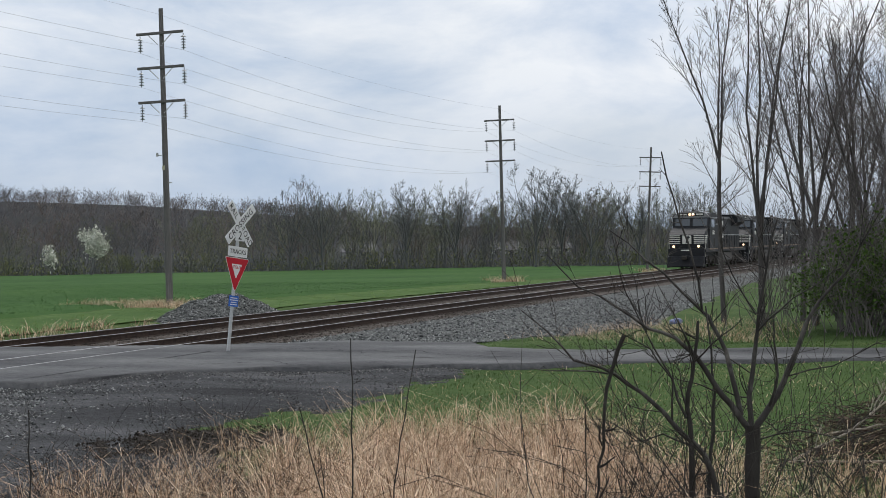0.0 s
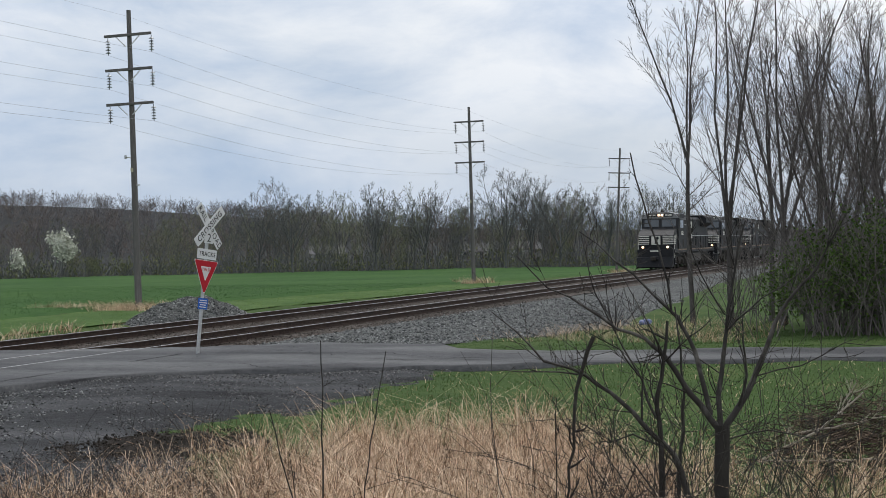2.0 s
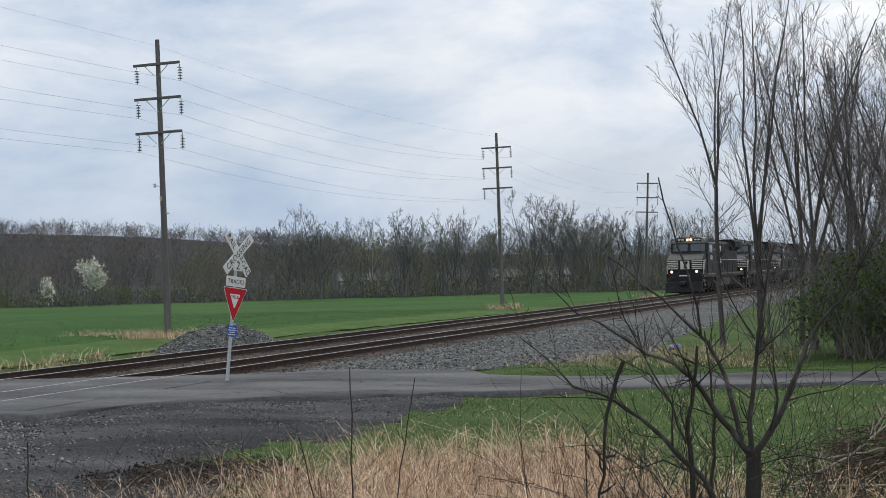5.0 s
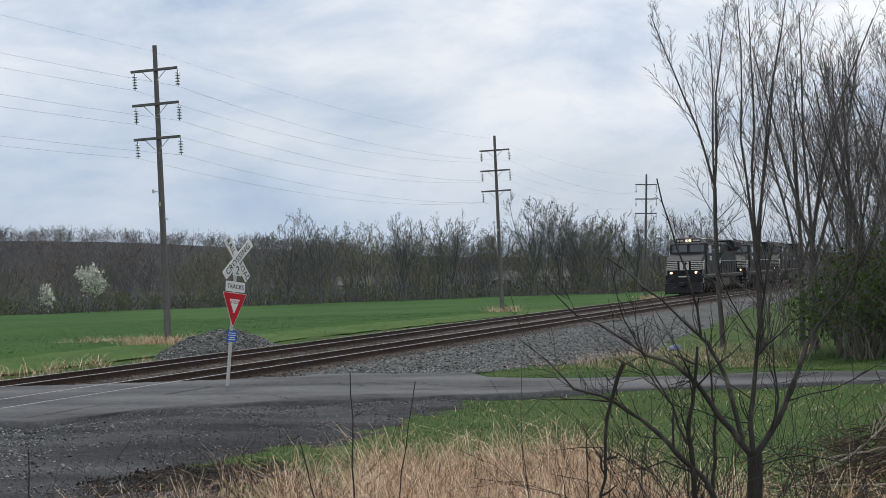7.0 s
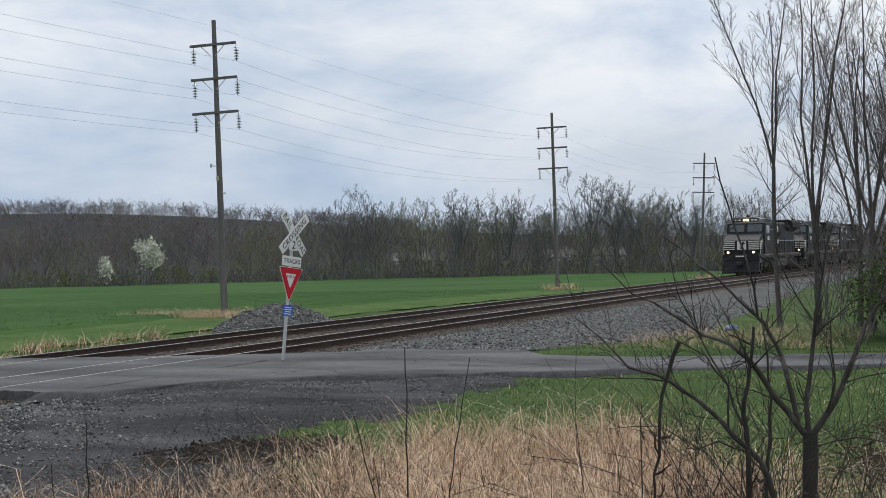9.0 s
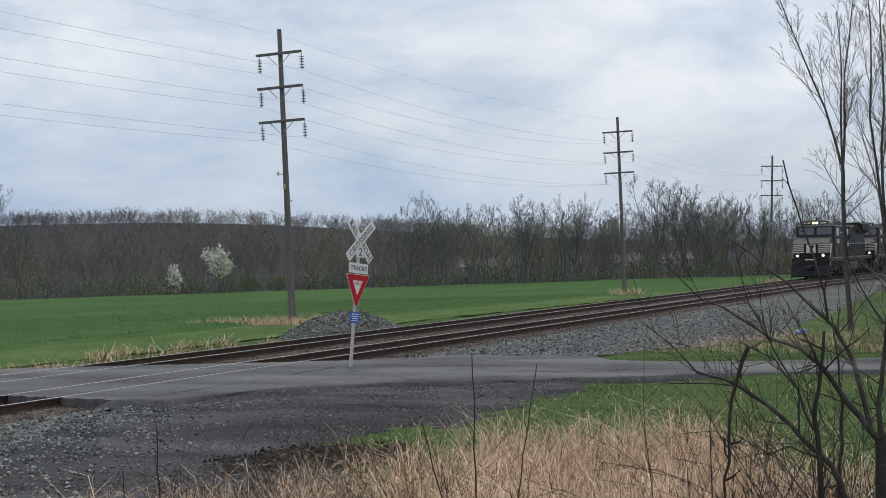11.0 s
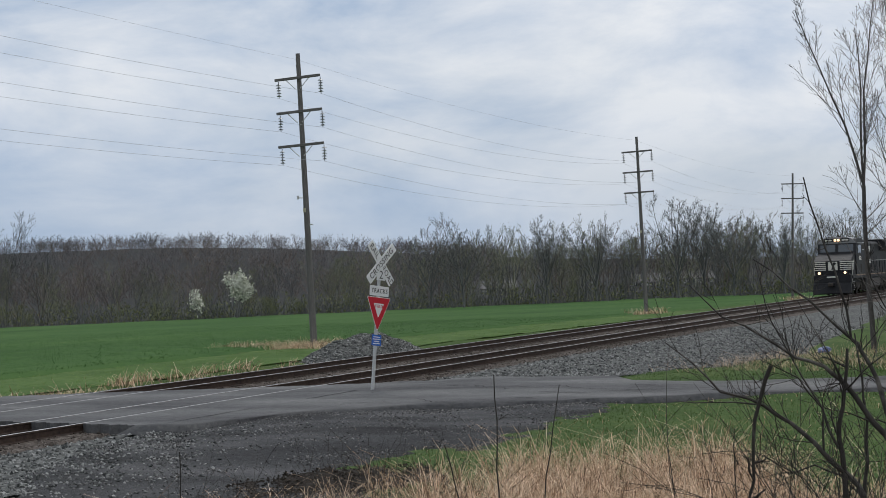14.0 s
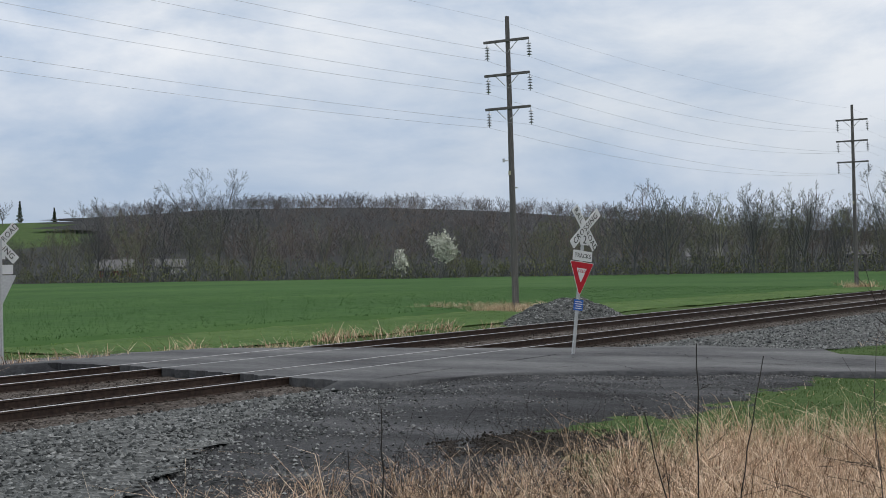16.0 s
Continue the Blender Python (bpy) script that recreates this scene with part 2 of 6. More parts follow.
def part(name, bm, material, parent=None, label="", smooth=False):
    me = bpy.data.meshes.new(name)
    bm.normal_update()
    bm.to_mesh(me)
    bm.free()
    for mm in (material if isinstance(material, (list, tuple)) else [material]):
        me.materials.append(mm)
    if smooth:
        me.polygons.foreach_set("use_smooth", np.full(len(me.polygons), True))
    return tagged(child(new(name, me), parent), label)


def thing(name, x, y, z, label, category, group="", rz=0.0, rx=0.0, ry=0.0):
    ob = new(name)
    ob.empty_display_size = 0.2
    ob.matrix_world = pose(x, y, z, rx, ry, rz)
    return tagged(ob, label, category, group)


def box(bm, x0, y0, z0, x1, y1, z1, bevel=0.0, m=None, mi=0):
    r = bmesh.ops.create_cube(bm, size=1.0)
    vs = r["verts"]
    mm = Matrix.Translation(((x0 + x1) / 2, (y0 + y1) / 2, (z0 + z1) / 2)) @ Matrix.Diagonal((abs(x1 - x0), abs(y1 - y0), abs(z1 - z0), 1))
    bmesh.ops.transform(bm, matrix=(m @ mm) if m else mm, verts=vs)
    if mi:
        for fc in {fc for v in vs for fc in v.link_faces}:
            fc.material_index = mi
    if bevel:
        es = list({e for v in vs for e in v.link_edges})
        bmesh.ops.bevel(bm, geom=es, offset=bevel, segments=1, affect="EDGES")
    return bm


def cyl(bm, p0, p1, r0, r1=None, seg=12, mi=0):
    p0, p1 = Vector(p0), Vector(p1)
    d = p1 - p0
    r = bmesh.ops.create_cone(bm, cap_ends=True, segments=seg, radius1=r0, radius2=r0 if r1 is None else r1, depth=d.length)
    q = d.to_track_quat("Z", "Y").to_matrix().to_4x4()
    bmesh.ops.transform(bm, matrix=Matrix.Translation((p0 + p1) / 2) @ q, verts=r["verts"])
    if mi:
        for fc in {fc for v in r["verts"] for fc in v.link_faces}:
            fc.material_index = mi
    return bm


def prism(bm, outline, y0, y1, axis="y", mi=0):
    """A closed outline of 2D points, pushed out between y0 and y1 along an axis."""
    def at(a, b, c):
        return {"y": (a, c, b), "x": (c, a, b), "z": (a, b, c)}[axis]
    lo = [bm.verts.new(at(a, b, y0)) for a, b in outline]
    hi = [bm.verts.new(at(a, b, y1)) for a, b in outline]
    n = len(outline)
    fs = [bm.faces.new(lo), bm.faces.new(hi[::-1])]
    for i in range(n):
        fs.append(bm.faces.new((lo[i], hi[i], hi[(i + 1) % n], lo[(i + 1) % n])))
    for fc in fs:
        fc.material_index = mi
    bmesh.ops.recalc_face_normals(bm, faces=fs)
    return bm


def tubes(segs, sides=3):
    """Prisms along branch pieces: rows of p0 (3), p1 (3), r0, r1."""
    S = np.asarray(segs, np.float64)
    p0, p1, r0, r1 = S[:, :3], S[:, 3:6], S[:, 6], S[:, 7]
    d = p1 - p0
    d /= np.linalg.norm(d, axis=1)[:, None] + 1e-9
    ref = np.where(np.abs(d[:, 2:3]) < 0.9, np.array([[0, 0, 1.0]]), np.array([[1.0, 0, 0]]))
    u = np.cross(d, ref)
    u /= np.linalg.norm(u, axis=1)[:, None] + 1e-9
    w = np.cross(d, u)
    a = np.arange(sides) * 2 * np.pi / sides
    ring = np.cos(a)[None, :, None] * u[:, None, :] + np.sin(a)[None, :, None] * w[:, None, :]
    V = np.concatenate([p0[:, None] + ring * r0[:, None, None], p1[:, None] + ring * r1[:, None, None]], axis=1)
    n = len(S)
    base = (np.arange(n) * 2 * sides)[:, None, None]
    i = np.arange(sides)
    j = (i + 1) % sides
    F = np.stack([i, j, j + sides, i + sides], axis=1)[None] + base
    return V.reshape(-1, 3), F.reshape(-1, 4)


def slivers(segs, rng):
    """Thin flat twigs along branch pieces, one four-cornered strip each."""
    S = np.asarray(segs, np.float64)
    p0, p1, r0, r1 = S[:, :3], S[:, 3:6], S[:, 6:7], S[:, 7:8]
    w = np.cross(p1 - p0, rng.normal(size=p0.shape))
    w /= np.linalg.norm(w, axis=1)[:, None] + 1e-9
    V = np.stack([p0 - w * r0, p0 + w * r0, p1 + w * r1 * 0.6, p1 - w * r1 * 0.6], 1).reshape(-1, 3)
    return V, np.arange(len(S))[:, None] * 4 + np.arange(4)[None]


def path_tube(P, R, sides=8):
    """One unbroken tube through the points P with the radii R."""
    P, R = np.asarray(P, float), np.asarray(R, float)
    d = np.gradient(P, axis=0)
    d /= np.linalg.norm(d, axis=1)[:, None] + 1e-9
    ref = np.array([0.31, 0.87, 0.2])
    u = np.cross(d, ref)
    u /= np.linalg.norm(u, axis=1)[:, None]
    w = np.cross(d, u)
    t = np.arange(sides) * 2 * np.pi / sides
    V = P[:, None] + (np.cos(t)[None, :, None] * u[:, None] + np.sin(t)[None, :, None] * w[:, None]) * R[:, None, None]
    n = len(P)
    i = np.arange(sides)
    j = (i + 1) % sides
    F = np.stack([i, j, j + sides, i + sides], 1)[None] + (np.arange(n - 1) * sides)[:, None, None]
    return V.reshape(-1, 3), F.reshape(-1, 4)


def ribbons(base, height, lean, width, rng, bends=2):
    """Grass blades: rows of bent, tapering ribbons as triangles and quads turned to triangles."""
    n = len(base)
    ang = rng.uniform(0, 2 * np.pi, n)
    side = np.stack([np.cos(ang), np.sin(ang), np.zeros(n)], 1) * (width / 2)[:, None]
    la = rng.uniform(0, 2 * np.pi, n)
    out = np.stack([np.cos(la), np.sin(la), np.zeros(n)], 1)
    rows = []
    for k in range(bends + 1):
        s = k / bends
        c = base + out * (lean * s ** 2 * height)[:, None] + np.array([0, 0, 1.0]) * (height * s * np.maximum(1 - 0.35 * lean * s, 0.2))[:, None]
        wv = side * (1 - 0.85 * s)
        rows += [c - wv, c + wv]
    V = np.stack(rows, 1)
    F = []
    for k in range(bends):
        a = 2 * k
        F.append([a, a + 1, a + 3, a + 2])
    F = np.array(F)[None] + (np.arange(n) * 2 * (bends + 1))[:, None, None]
    return V.reshape(-1, 3), F.reshape(-1, 4)


def join(parts):
    Vs, Fs, o = [], [], 0
    for V, F in parts:
        Vs.append(V)
        Fs.append(F + o)
        o += len(V)
    return np.concatenate(Vs), np.concatenate(Fs)


def leaves(points, size, rng):
    """A little four-cornered leaf at each point, turned at random."""
    n = len(points)
    a = rng.normal(size=(n, 3))
    a /= np.linalg.norm(a, axis=1)[:, None]
    b = np.cross(a, rng.normal(size=(n, 3)))
    b /= np.linalg.norm(b, axis=1)[:, None] + 1e-9
    s = (size * rng.uniform(0.6, 1.3, n))[:, None]
    V = np.stack([points - a * s, points + b * s * 0.55, points + a * s, points - b * s * 0.55], 1).reshape(-1, 3)
    return V, (np.arange(n)[:, None] * 4 + np.arange(4)[None])


STONE_F = np.array([[0, 2, 4], [2, 1, 4], [1, 3, 4], [3, 0, 4], [2, 0, 5], [1, 2, 5], [3, 1, 5], [0, 3, 5]])


def stones(points, size, rng):
    """Broken stones: squashed, jittered octahedra."""
    n = len(points)
    oct_v = np.array([[1, 0, 0], [-1, 0, 0], [0, 1, 0], [0, -1, 0], [0, 0, 1], [0, 0, -1.0]])
    v = oct_v[None] * rng.uniform(0.5, 1.2, (n, 6, 1)) + rng.normal(0, 0.18, (n, 6, 3))
    a = rng.uniform(0, 2 * np.pi, n)
    c, s = np.cos(a)[:, None], np.sin(a)[:, None]
    v = np.stack([v[..., 0] * c - v[..., 1] * s, v[..., 0] * s + v[..., 1] * c, v[..., 2] * 0.75], 2)
    V = points[:, None] + v * (size * rng.uniform(0.6, 1.4, n))[:, None, None]
    return V.reshape(-1, 3), (STONE_F[None] + (np.arange(n) * 6)[:, None, None]).reshape(-1, 3)


# ---------------- the lie of the land ----------------
RAIL_Z = 0.10
NEAR_T, FAR_T = -19.55, -23.6


def smooth(a, b, v):
    s = np.clip((v - a) / (b - a), 0, 1)
    return s * s * (3 - 2 * s)


def bed_edge(y):
    """Where the ballast and its stony shoulder end on the camera's side."""
    return np.interp(y, [-60, 8, 12, 17, 21.5, 24, 33, 35, 40, 46, 60, 90, 420], [-6.5, -9.8, -11.5, -14.2, -16.2, -16.9, -16.9, -12.6, -10.8, -9.9, -11.0, -13.5, -14.5])


def bed_z(x, y):
    """Top of the ballast: level under the tracks, falling off to both sides."""
    prof = np.interp(x, [-29.5, -28, -26.6, -26.0, -17.6, -16.9, -15.2, -12.6, -9], [-0.45, -0.34, -0.14, -0.075, -0.075, -0.06, -0.01, 0.05, 0.16])
    far = np.interp(x, [-29.5, -28, -26.6, -26.0, -17.6, -16.9, -15.2, -12.6, -11.6], [-1.0, -0.6, -0.16, -0.075, -0.075, -0.11, -0.17, -0.2, -0.2])
    k = smooth(34, 42, y)
    return prof * (1 - k) + far * k


def ground_z(x, y):
    x, y = np.asarray(x, float), np.asarray(y, float)
    d = np.hypot(x, y)
    bear = np.degrees(np.arctan2(-x, y))
    z = 0.62 * (1 - smooth(3, 17, d))
    side = smooth(26.5, 30, -x)
    z = z - side * (0.30 + 0.0078 * np.clip(y - 62, 0, 120) + 0.003 * np.clip(-x - 36, 0, 120))
    k = smooth(33.5, 44, y)
    edge = bed_edge(y)
    bed = smooth(-28.2, -27.4, x) * (1 - smooth(edge - 0.9, edge - 0.1, x)) * (1 - smooth(400, 430, d))
    z = z * (1 - bed) + bed * (bed_z(x, y) - 0.2)
    z = z - 0.12 * k * (1 - bed) * smooth(-28, -27, x) * (1 - smooth(80, 200, d))
    hill = np.interp(bear, [-60, 0, 14, 20, 27, 31, 35, 41, 44, 46, 50, 70, 110], [3, 4, 6, 8.5, 14.5, 18, 20, 20, 17.5, 17, 16, 18, 3])
    z = z + (hill + 1.0) * smooth(300, 640, d) * (1 - smooth(1500, 2600, d) * 0.6)
    return z


def axis(stops):
    return np.concatenate([np.arange(a, b, s) for a, b, s in stops] + [np.array([stops[-1][1]])])


def sheet(xs, ys, zf, jitter=0.0, keep=None):
    X, Y = np.meshgrid(xs, ys, indexing="ij")
    Z = zf(X, Y)
    V = np.stack([X, Y, Z], 2).reshape(-1, 3)
    nx, ny = len(xs), len(ys)
    i, j = np.meshgrid(np.arange(nx - 1), np.arange(ny - 1), indexing="ij")
    a = (i * ny + j).ravel()
    F = np.stack([a, a + ny, a + ny + 1, a + 1], 1)
    if keep is not None:
        c = V[F].mean(1)
        F = F[keep(c[:, 0], c[:, 1])]
    return V, F


def wob(x, y, s=0.5, k=1):
    """A cheap smooth wobble."""
    return (np.sin(x * 1.7 * s + k) * np.cos(y * 1.3 * s - k * 2) + 0.6 * np.sin(x * 3.9 * s + y * 2.7 * s + k * 5) + 0.35 * np.sin(x * 9.1 * s - y * 7.7 * s + k)) / 1.6


def bumpy(x, y):
    d = np.hypot(x, y)
    return ground_z(x, y) + 0.06 * wob(x, y, 0.28) * (1 - smooth(60, 150, d))


gx = axis([(-3000, -900, 300), (-900, -120, 26), (-120, -40, 4), (-40, 6, 0.5), (6, 60, 6), (60, 900, 60), (900, 3000, 300)])
gy = axis([(-3000, -300, 300), (-300, 0, 30), (0, 62, 0.5), (62, 200, 4), (200, 900, 26), (900, 3000, 300)])
V, F = sheet(gx, gy, bumpy)
tagged(np_part("ground", V, F, M["meadow"], smooth=True), "uneven grassy ground running out to wooded hills", "ground", kind="structure")

# The crop field beyond the tracks.
cx = axis([(-320, -60, 5), (-60, -34, 0.5)])
cy = axis([(-60, 10, 8), (10, 100, 0.8), (100, 330, 5)])


def in_field(x, y):
    d = np.hypot(x, y)
    return (x < -35.7) & (y > 26 + (x + 30) * -0.25) & (d < 216 + 6 * wob(x, y, 0.05))


V, F = sheet(cx, cy, lambda x, y: ground_z(x, y) + 0.2 + 0.04 * wob(x, y, 1.4) - 0.36 * smooth(-37.6, -36.0, x + 0.4 * wob(x, y, 0.6)), keep=in_field)
tagged(np_part("crop_field", V, F, M["crop"], smooth=True), "bright green young crop in a broad field", "field", kind="structure")

V, F = sheet(axis([(-36.6, -28.6, 0.4)]), axis([(31, 120, 0.8)]), lambda x, y: ground_z(x, y) + 0.05 + 0.03 * wob(x, y, 1.1))
tagged(np_part("field_margin", V, F, M["margin"], smooth=True), "strip of light green turf between track and field", "grass", kind="structure")

# Woodland floor under the far trees and over the hills.
hx = axis([(-1500, -120, 22), (-120, 300, 22)])
hy = axis([(60, 1500, 22)])


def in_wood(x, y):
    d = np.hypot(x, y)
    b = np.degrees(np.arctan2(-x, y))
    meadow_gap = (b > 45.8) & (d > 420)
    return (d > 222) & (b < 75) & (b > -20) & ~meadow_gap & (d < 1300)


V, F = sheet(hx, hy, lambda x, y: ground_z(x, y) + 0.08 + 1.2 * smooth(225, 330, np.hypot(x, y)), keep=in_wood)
tagged(np_part("woodland_floor", V, F, M["shaded_litter"], smooth=True), "brown leaf-strewn woodland floor on the far hills, darkened for tree shade", "woodland", kind="structure")

# ---------------- road and crossing ----------------
def road_y(x):
    """Near and far edge of the lane for a run along x."""
    near = np.interp(x, [-60, -36, -31, -27.5, -24, -20.5, -17.6, -16.2, -15.4, -13.7, -11, -8, -3, 0, 40], [6, 20.5, 23.3, 24.6, 24.6, 23.9, 23.3, 23.2, 25.6, 27.2, 28.1, 29.4, 31.4, 32.2, 42])
    far = np.interp(x, [-60, -36, -31, -27.5, -24, -20, -17.5, -15.5, -12, -11, -9, -3, 0, 40], [10.5, 25.0, 28.1, 29.9, 31.4, 32.6, 33.6, 35.2, 35.0, 33.4, 32.9, 34.5, 35.2, 45])
    return near, far


def road_z(x):
    return np.interp(x, [-60, -32, -28, -26.5, -26.3, -17.6, -17.35, -15, -10, 0, 40], [-0.22, -0.2, 0.0, 0.085, -0.1, -0.1, 0.0965, 0.09, 0.095, 0.09, 0.09])


RX = axis([(-60, -30, 1.0), (-30, -8, 0.25), (-8, 40, 1.0)])


def lane(xs, width_rows, shrink, lift, thick):
    vs = []
    for x in xs:
        a, b = road_y(x)
        a, b = a + shrink + 0.14 * wob(x, 3, 2.2), b - shrink + 0.14 * wob(x, 9, 1.9)
        z = road_z(x) + lift
        ys = np.linspace(a, b, width_rows)
        vs.append([(x, a - 0.05, z - thick)] + [(x, yy, z + 0.018 * wob(x, yy, 1.1) * (0.3 if -26.5 < x < -17 else 1)) for yy in ys] + [(x, b + 0.05, z - thick)])
    V = np.array(vs)
    nx, ny = V.shape[:2]
    i, j = np.meshgrid(np.arange(nx - 1), np.arange(ny - 1), indexing="ij")
    a = (i * ny + j).ravel()
    return V.reshape(-1, 3), np.stack([a, a + ny, a + ny + 1, a + 1], 1)


V, F = lane(RX, 14, 0.0, 0.0, 0.3)
tagged(np_part("road", V, F, M["asphalt"], smooth=True), "narrow worn grey asphalt lane crossing the railway", "road", kind="structure")

# Dirt lot in front of the lane.
def dirt_margin(x, y):
    """How far inside the dirt a point lies, in metres, roughly."""
    near, far = road_y(x)
    right = np.interp(y, [6, 10, 13, 15, 17, 18.5, 20, 22, 24, 26, 29], [-4.5, -5.2, -6.4, -7.8, -9.4, -10.2, -10.2, -9.4, -9.2, -9.7, -9.6])
    m = np.minimum(near + 0.5 - y, right - x)
    m = np.minimum(m, x - bed_edge(y) + 0.9)
    return m + 0.5 * wob(x, y, 0.9, 3) + 0.25 * wob(x, y, 3.1, 1)


def in_dirt(x, y):
    return (dirt_margin(x, y) > 0) & (y > 6) & (y < 30)


V, F = sheet(axis([(-18, -4, 0.14)]), axis([(6, 31, 0.14)]), lambda x, y: bumpy(x, y) + np.clip(dirt_margin(x, y) * 0.08, -0.06, 0.025) + 0.012 * wob(x, y, 2.4), keep=lambda x, y: dirt_margin(x, y) > -0.7)
tagged(np_part("dirt_lot", V, F, M["dirt"], smooth=True), "dark rutted dirt and cinder pull-off beside the lane", "dirt", kind="structure")


def soil_margin(x, y):
    return 1 - (((x + 9.6) / 1.05) ** 2 + ((y - 17.2) / 1.1) ** 2 + 0.7 * wob(x, y, 2.2, 2) + 0.5 * wob(x, y, 5.1, 1))


def in_soil(x, y):
    return soil_margin(x, y) > 0


V, F = sheet(axis([(-12, -8, 0.1)]), axis([(15, 20, 0.1)]), lambda x, y: bumpy(x, y) + np.clip(soil_margin(x, y) * 0.1, -0.06, 0.012) + 0.03 + 0.02 * wob(x, y, 4), keep=lambda x, y: soil_margin(x, y) > -0.6)
tagged(np_part("soil_patch", V, F, M["soil"], smooth=True), "patch of nearly black churned soil", "soil", kind="structure")

g = np.random.default_rng(88)
q = np.stack([g.uniform(-12, -7.6, 5200), g.uniform(15, 19.5, 5200)], 1)
q = q[(soil_margin(q[:, 0], q[:, 1]) > -0.5) & (g.uniform(0, 1, len(q)) < 0.7)]
V, F = stones(np.c_[q, bumpy(q[:, 0], q[:, 1]) + 0.045], g.uniform(0.006, 0.028, len(q)), g)
tagged(np_part("soil_clods", V, F, M["soil"]), "clods of dark soil strewn over the churned patch", "soil", kind="stuff")

# ---------------- railway ----------------
XING_A, XING_B = 24.2, 32.8


def in_bed(x, y):
    r = bed_edge(y) + 0.35 * wob(x, y, 1.2)
    near, far = road_y(x)
    on_road = (x > -17.3) & (y > near - 0.6) & (y < far - 0.2)
    return (x < r) & (x > -28.6) & ~on_road


V, F = sheet(axis([(-29.6, -8.4, 0.2)]), axis([(-60, 2, 2.0), (2, 70, 0.25), (70, 420, 4.0)]), lambda x, y: bed_z(x, y) + 0.022 * wob(x, y, 3.3) * (1 - smooth(-27, -26, x) * smooth(-17, -18, x) * smooth(XING_A - 1, XING_A, y) * smooth(XING_B + 1, XING_B, y)), keep=in_bed)
inner = np.abs(V[F].mean(1)[:, 0] + 21.55) < 4.0
tagged(np_part("track_bed", V, F[inner], M["stained"], smooth=True), "rust-stained ballast between and beside the rails", "ballast", kind="structure")
F = F[~inner]
tagged(np_part("ballast", V, F, M["ballast"], smooth=True), "grey crushed-stone ballast under two tracks", "ballast", kind="structure")

RAIL_OUT = [(-0.07, 0), (0.07, 0), (0.07, 0.012), (0.012, 0.03), (0.01, 0.125), (0.036, 0.135), (0.037, 0.168), (0.03, 0.172), (-0.03, 0.172), (-0.037, 0.168), (-0.036, 0.135), (-0.01, 0.125), (-0.012, 0.03), (-0.07, 0.012)]


def make_track(cx, label):
    tr = thing("railway_track", cx, 0, RAIL_Z - 0.172, label, "track", "railway tracks")
    for s in (-0.7525, 0.7525):
        bm = bmesh.new()
        prism(bm, [(s + a, b) for a, b in RAIL_OUT], -60, 420)
        bm.faces.ensure_lookup_table()
        for fc in bm.faces:
            if fc.calc_center_median().z > 0.165:
                fc.material_index = 1
        part("rail", bm, [M["rail"], M["rail_top"]], tr, "rusty steel rail with polished head")
    rng = np.random.default_rng(int(-cx * 10))
    bm = bmesh.new()
    box(bm, -1.3, -0.115, -0.17, 1.3, 0.115, 0.004, 0.012)
    for s in (-0.7525, 0.7525):
        box(bm, s - 0.18, -0.09, 0.0, s + 0.18, 0.09, 0.014)
        for dx in (-0.1, 0.1):
            box(bm, s + dx - 0.012, -0.05, 0.01, s + dx + 0.012, -0.02, 0.035)
    first = part("tie", bm, M["tie"], tr)
    tie_me = first.data
    ys = [y for y in np.arange(2.0, 92, 0.535) if not (XING_A - 0.2 < y < XING_B + 0.2)]
    for k, y in enumerate(ys):
        ob = first if k == 0 else child(new("tie", tie_me), tr)
        ob.location = (rng.normal(0, 0.03), y + rng.normal(0, 0.02), -0.006 + rng.normal(0, 0.006))
        ob.rotation_euler = (0, 0, rng.normal(0, 0.012))
    bm = bmesh.new()
    for y in list(np.arange(-40, 2, 0.535)) + list(np.arange(92.3, 300, 0.535)):
        box(bm, -1.3, y - 0.115, -0.17, 1.3, y + 0.115, 0.0)
    tagged(part("distant_ties", bm, M["tie"], tr), kind="stuff")
    return tr


make_track(NEAR_T, "nearer railway track with rusty rails on wooden ties")
make_track(FAR_T, "farther railway track with rusty rails on wooden ties")

# Flangeway: the asphalt between the rails lies in panels.
def crossing_panel(x0, x1):
    bm = bmesh.new()
    n = 30
    ya, yb = [], []
    for i in range(n + 1):
        x = x0 + (x1 - x0) * i / n
        a, b = road_y(x)
        ya.append((x, float(a) + 0.15 * float(wob(x, 1, 3)) + 0.1))
        yb.append((x, float(b) - 0.1 + 0.15 * float(wob(x, 5, 3))))
    prism(bm, ya + yb[::-1], -0.2, 0.098, "z")
    return tagged(part("crossing_panel", bm, M["asphalt"]), "asphalt infill between the rails at the crossing", "crossing", "crossing panels", "structure")


for cx in (NEAR_T, FAR_T):
    crossing_panel(cx - 0.65, cx + 0.65)
crossing_panel(FAR_T + 0.80, NEAR_T - 0.80)
crossing_panel(NEAR_T + 0.80, -16.9)
crossing_panel(-26.6, FAR_T - 0.80)

# ---------------- power line ----------------
POLE_X, POLE_TOP = -36.4, 13.75
ARM_Z = [12.6, 11.02, 9.44]
ARM_HALF = 1.13


def insulator(parent, x, z):
    bm = bmesh.new()
    cyl(bm, (x, 0, z), (x, 0, z - 0.78), 0.018, seg=6)
    for k in range(5):
        zz = z - 0.12 - k * 0.13
        cyl(bm, (x, 0, zz - 0.05), (x, 0, zz), 0.125, 0.05, seg=10)
    part("insulator", bm, M["porcelain"], parent, "string of grey disc insulators")


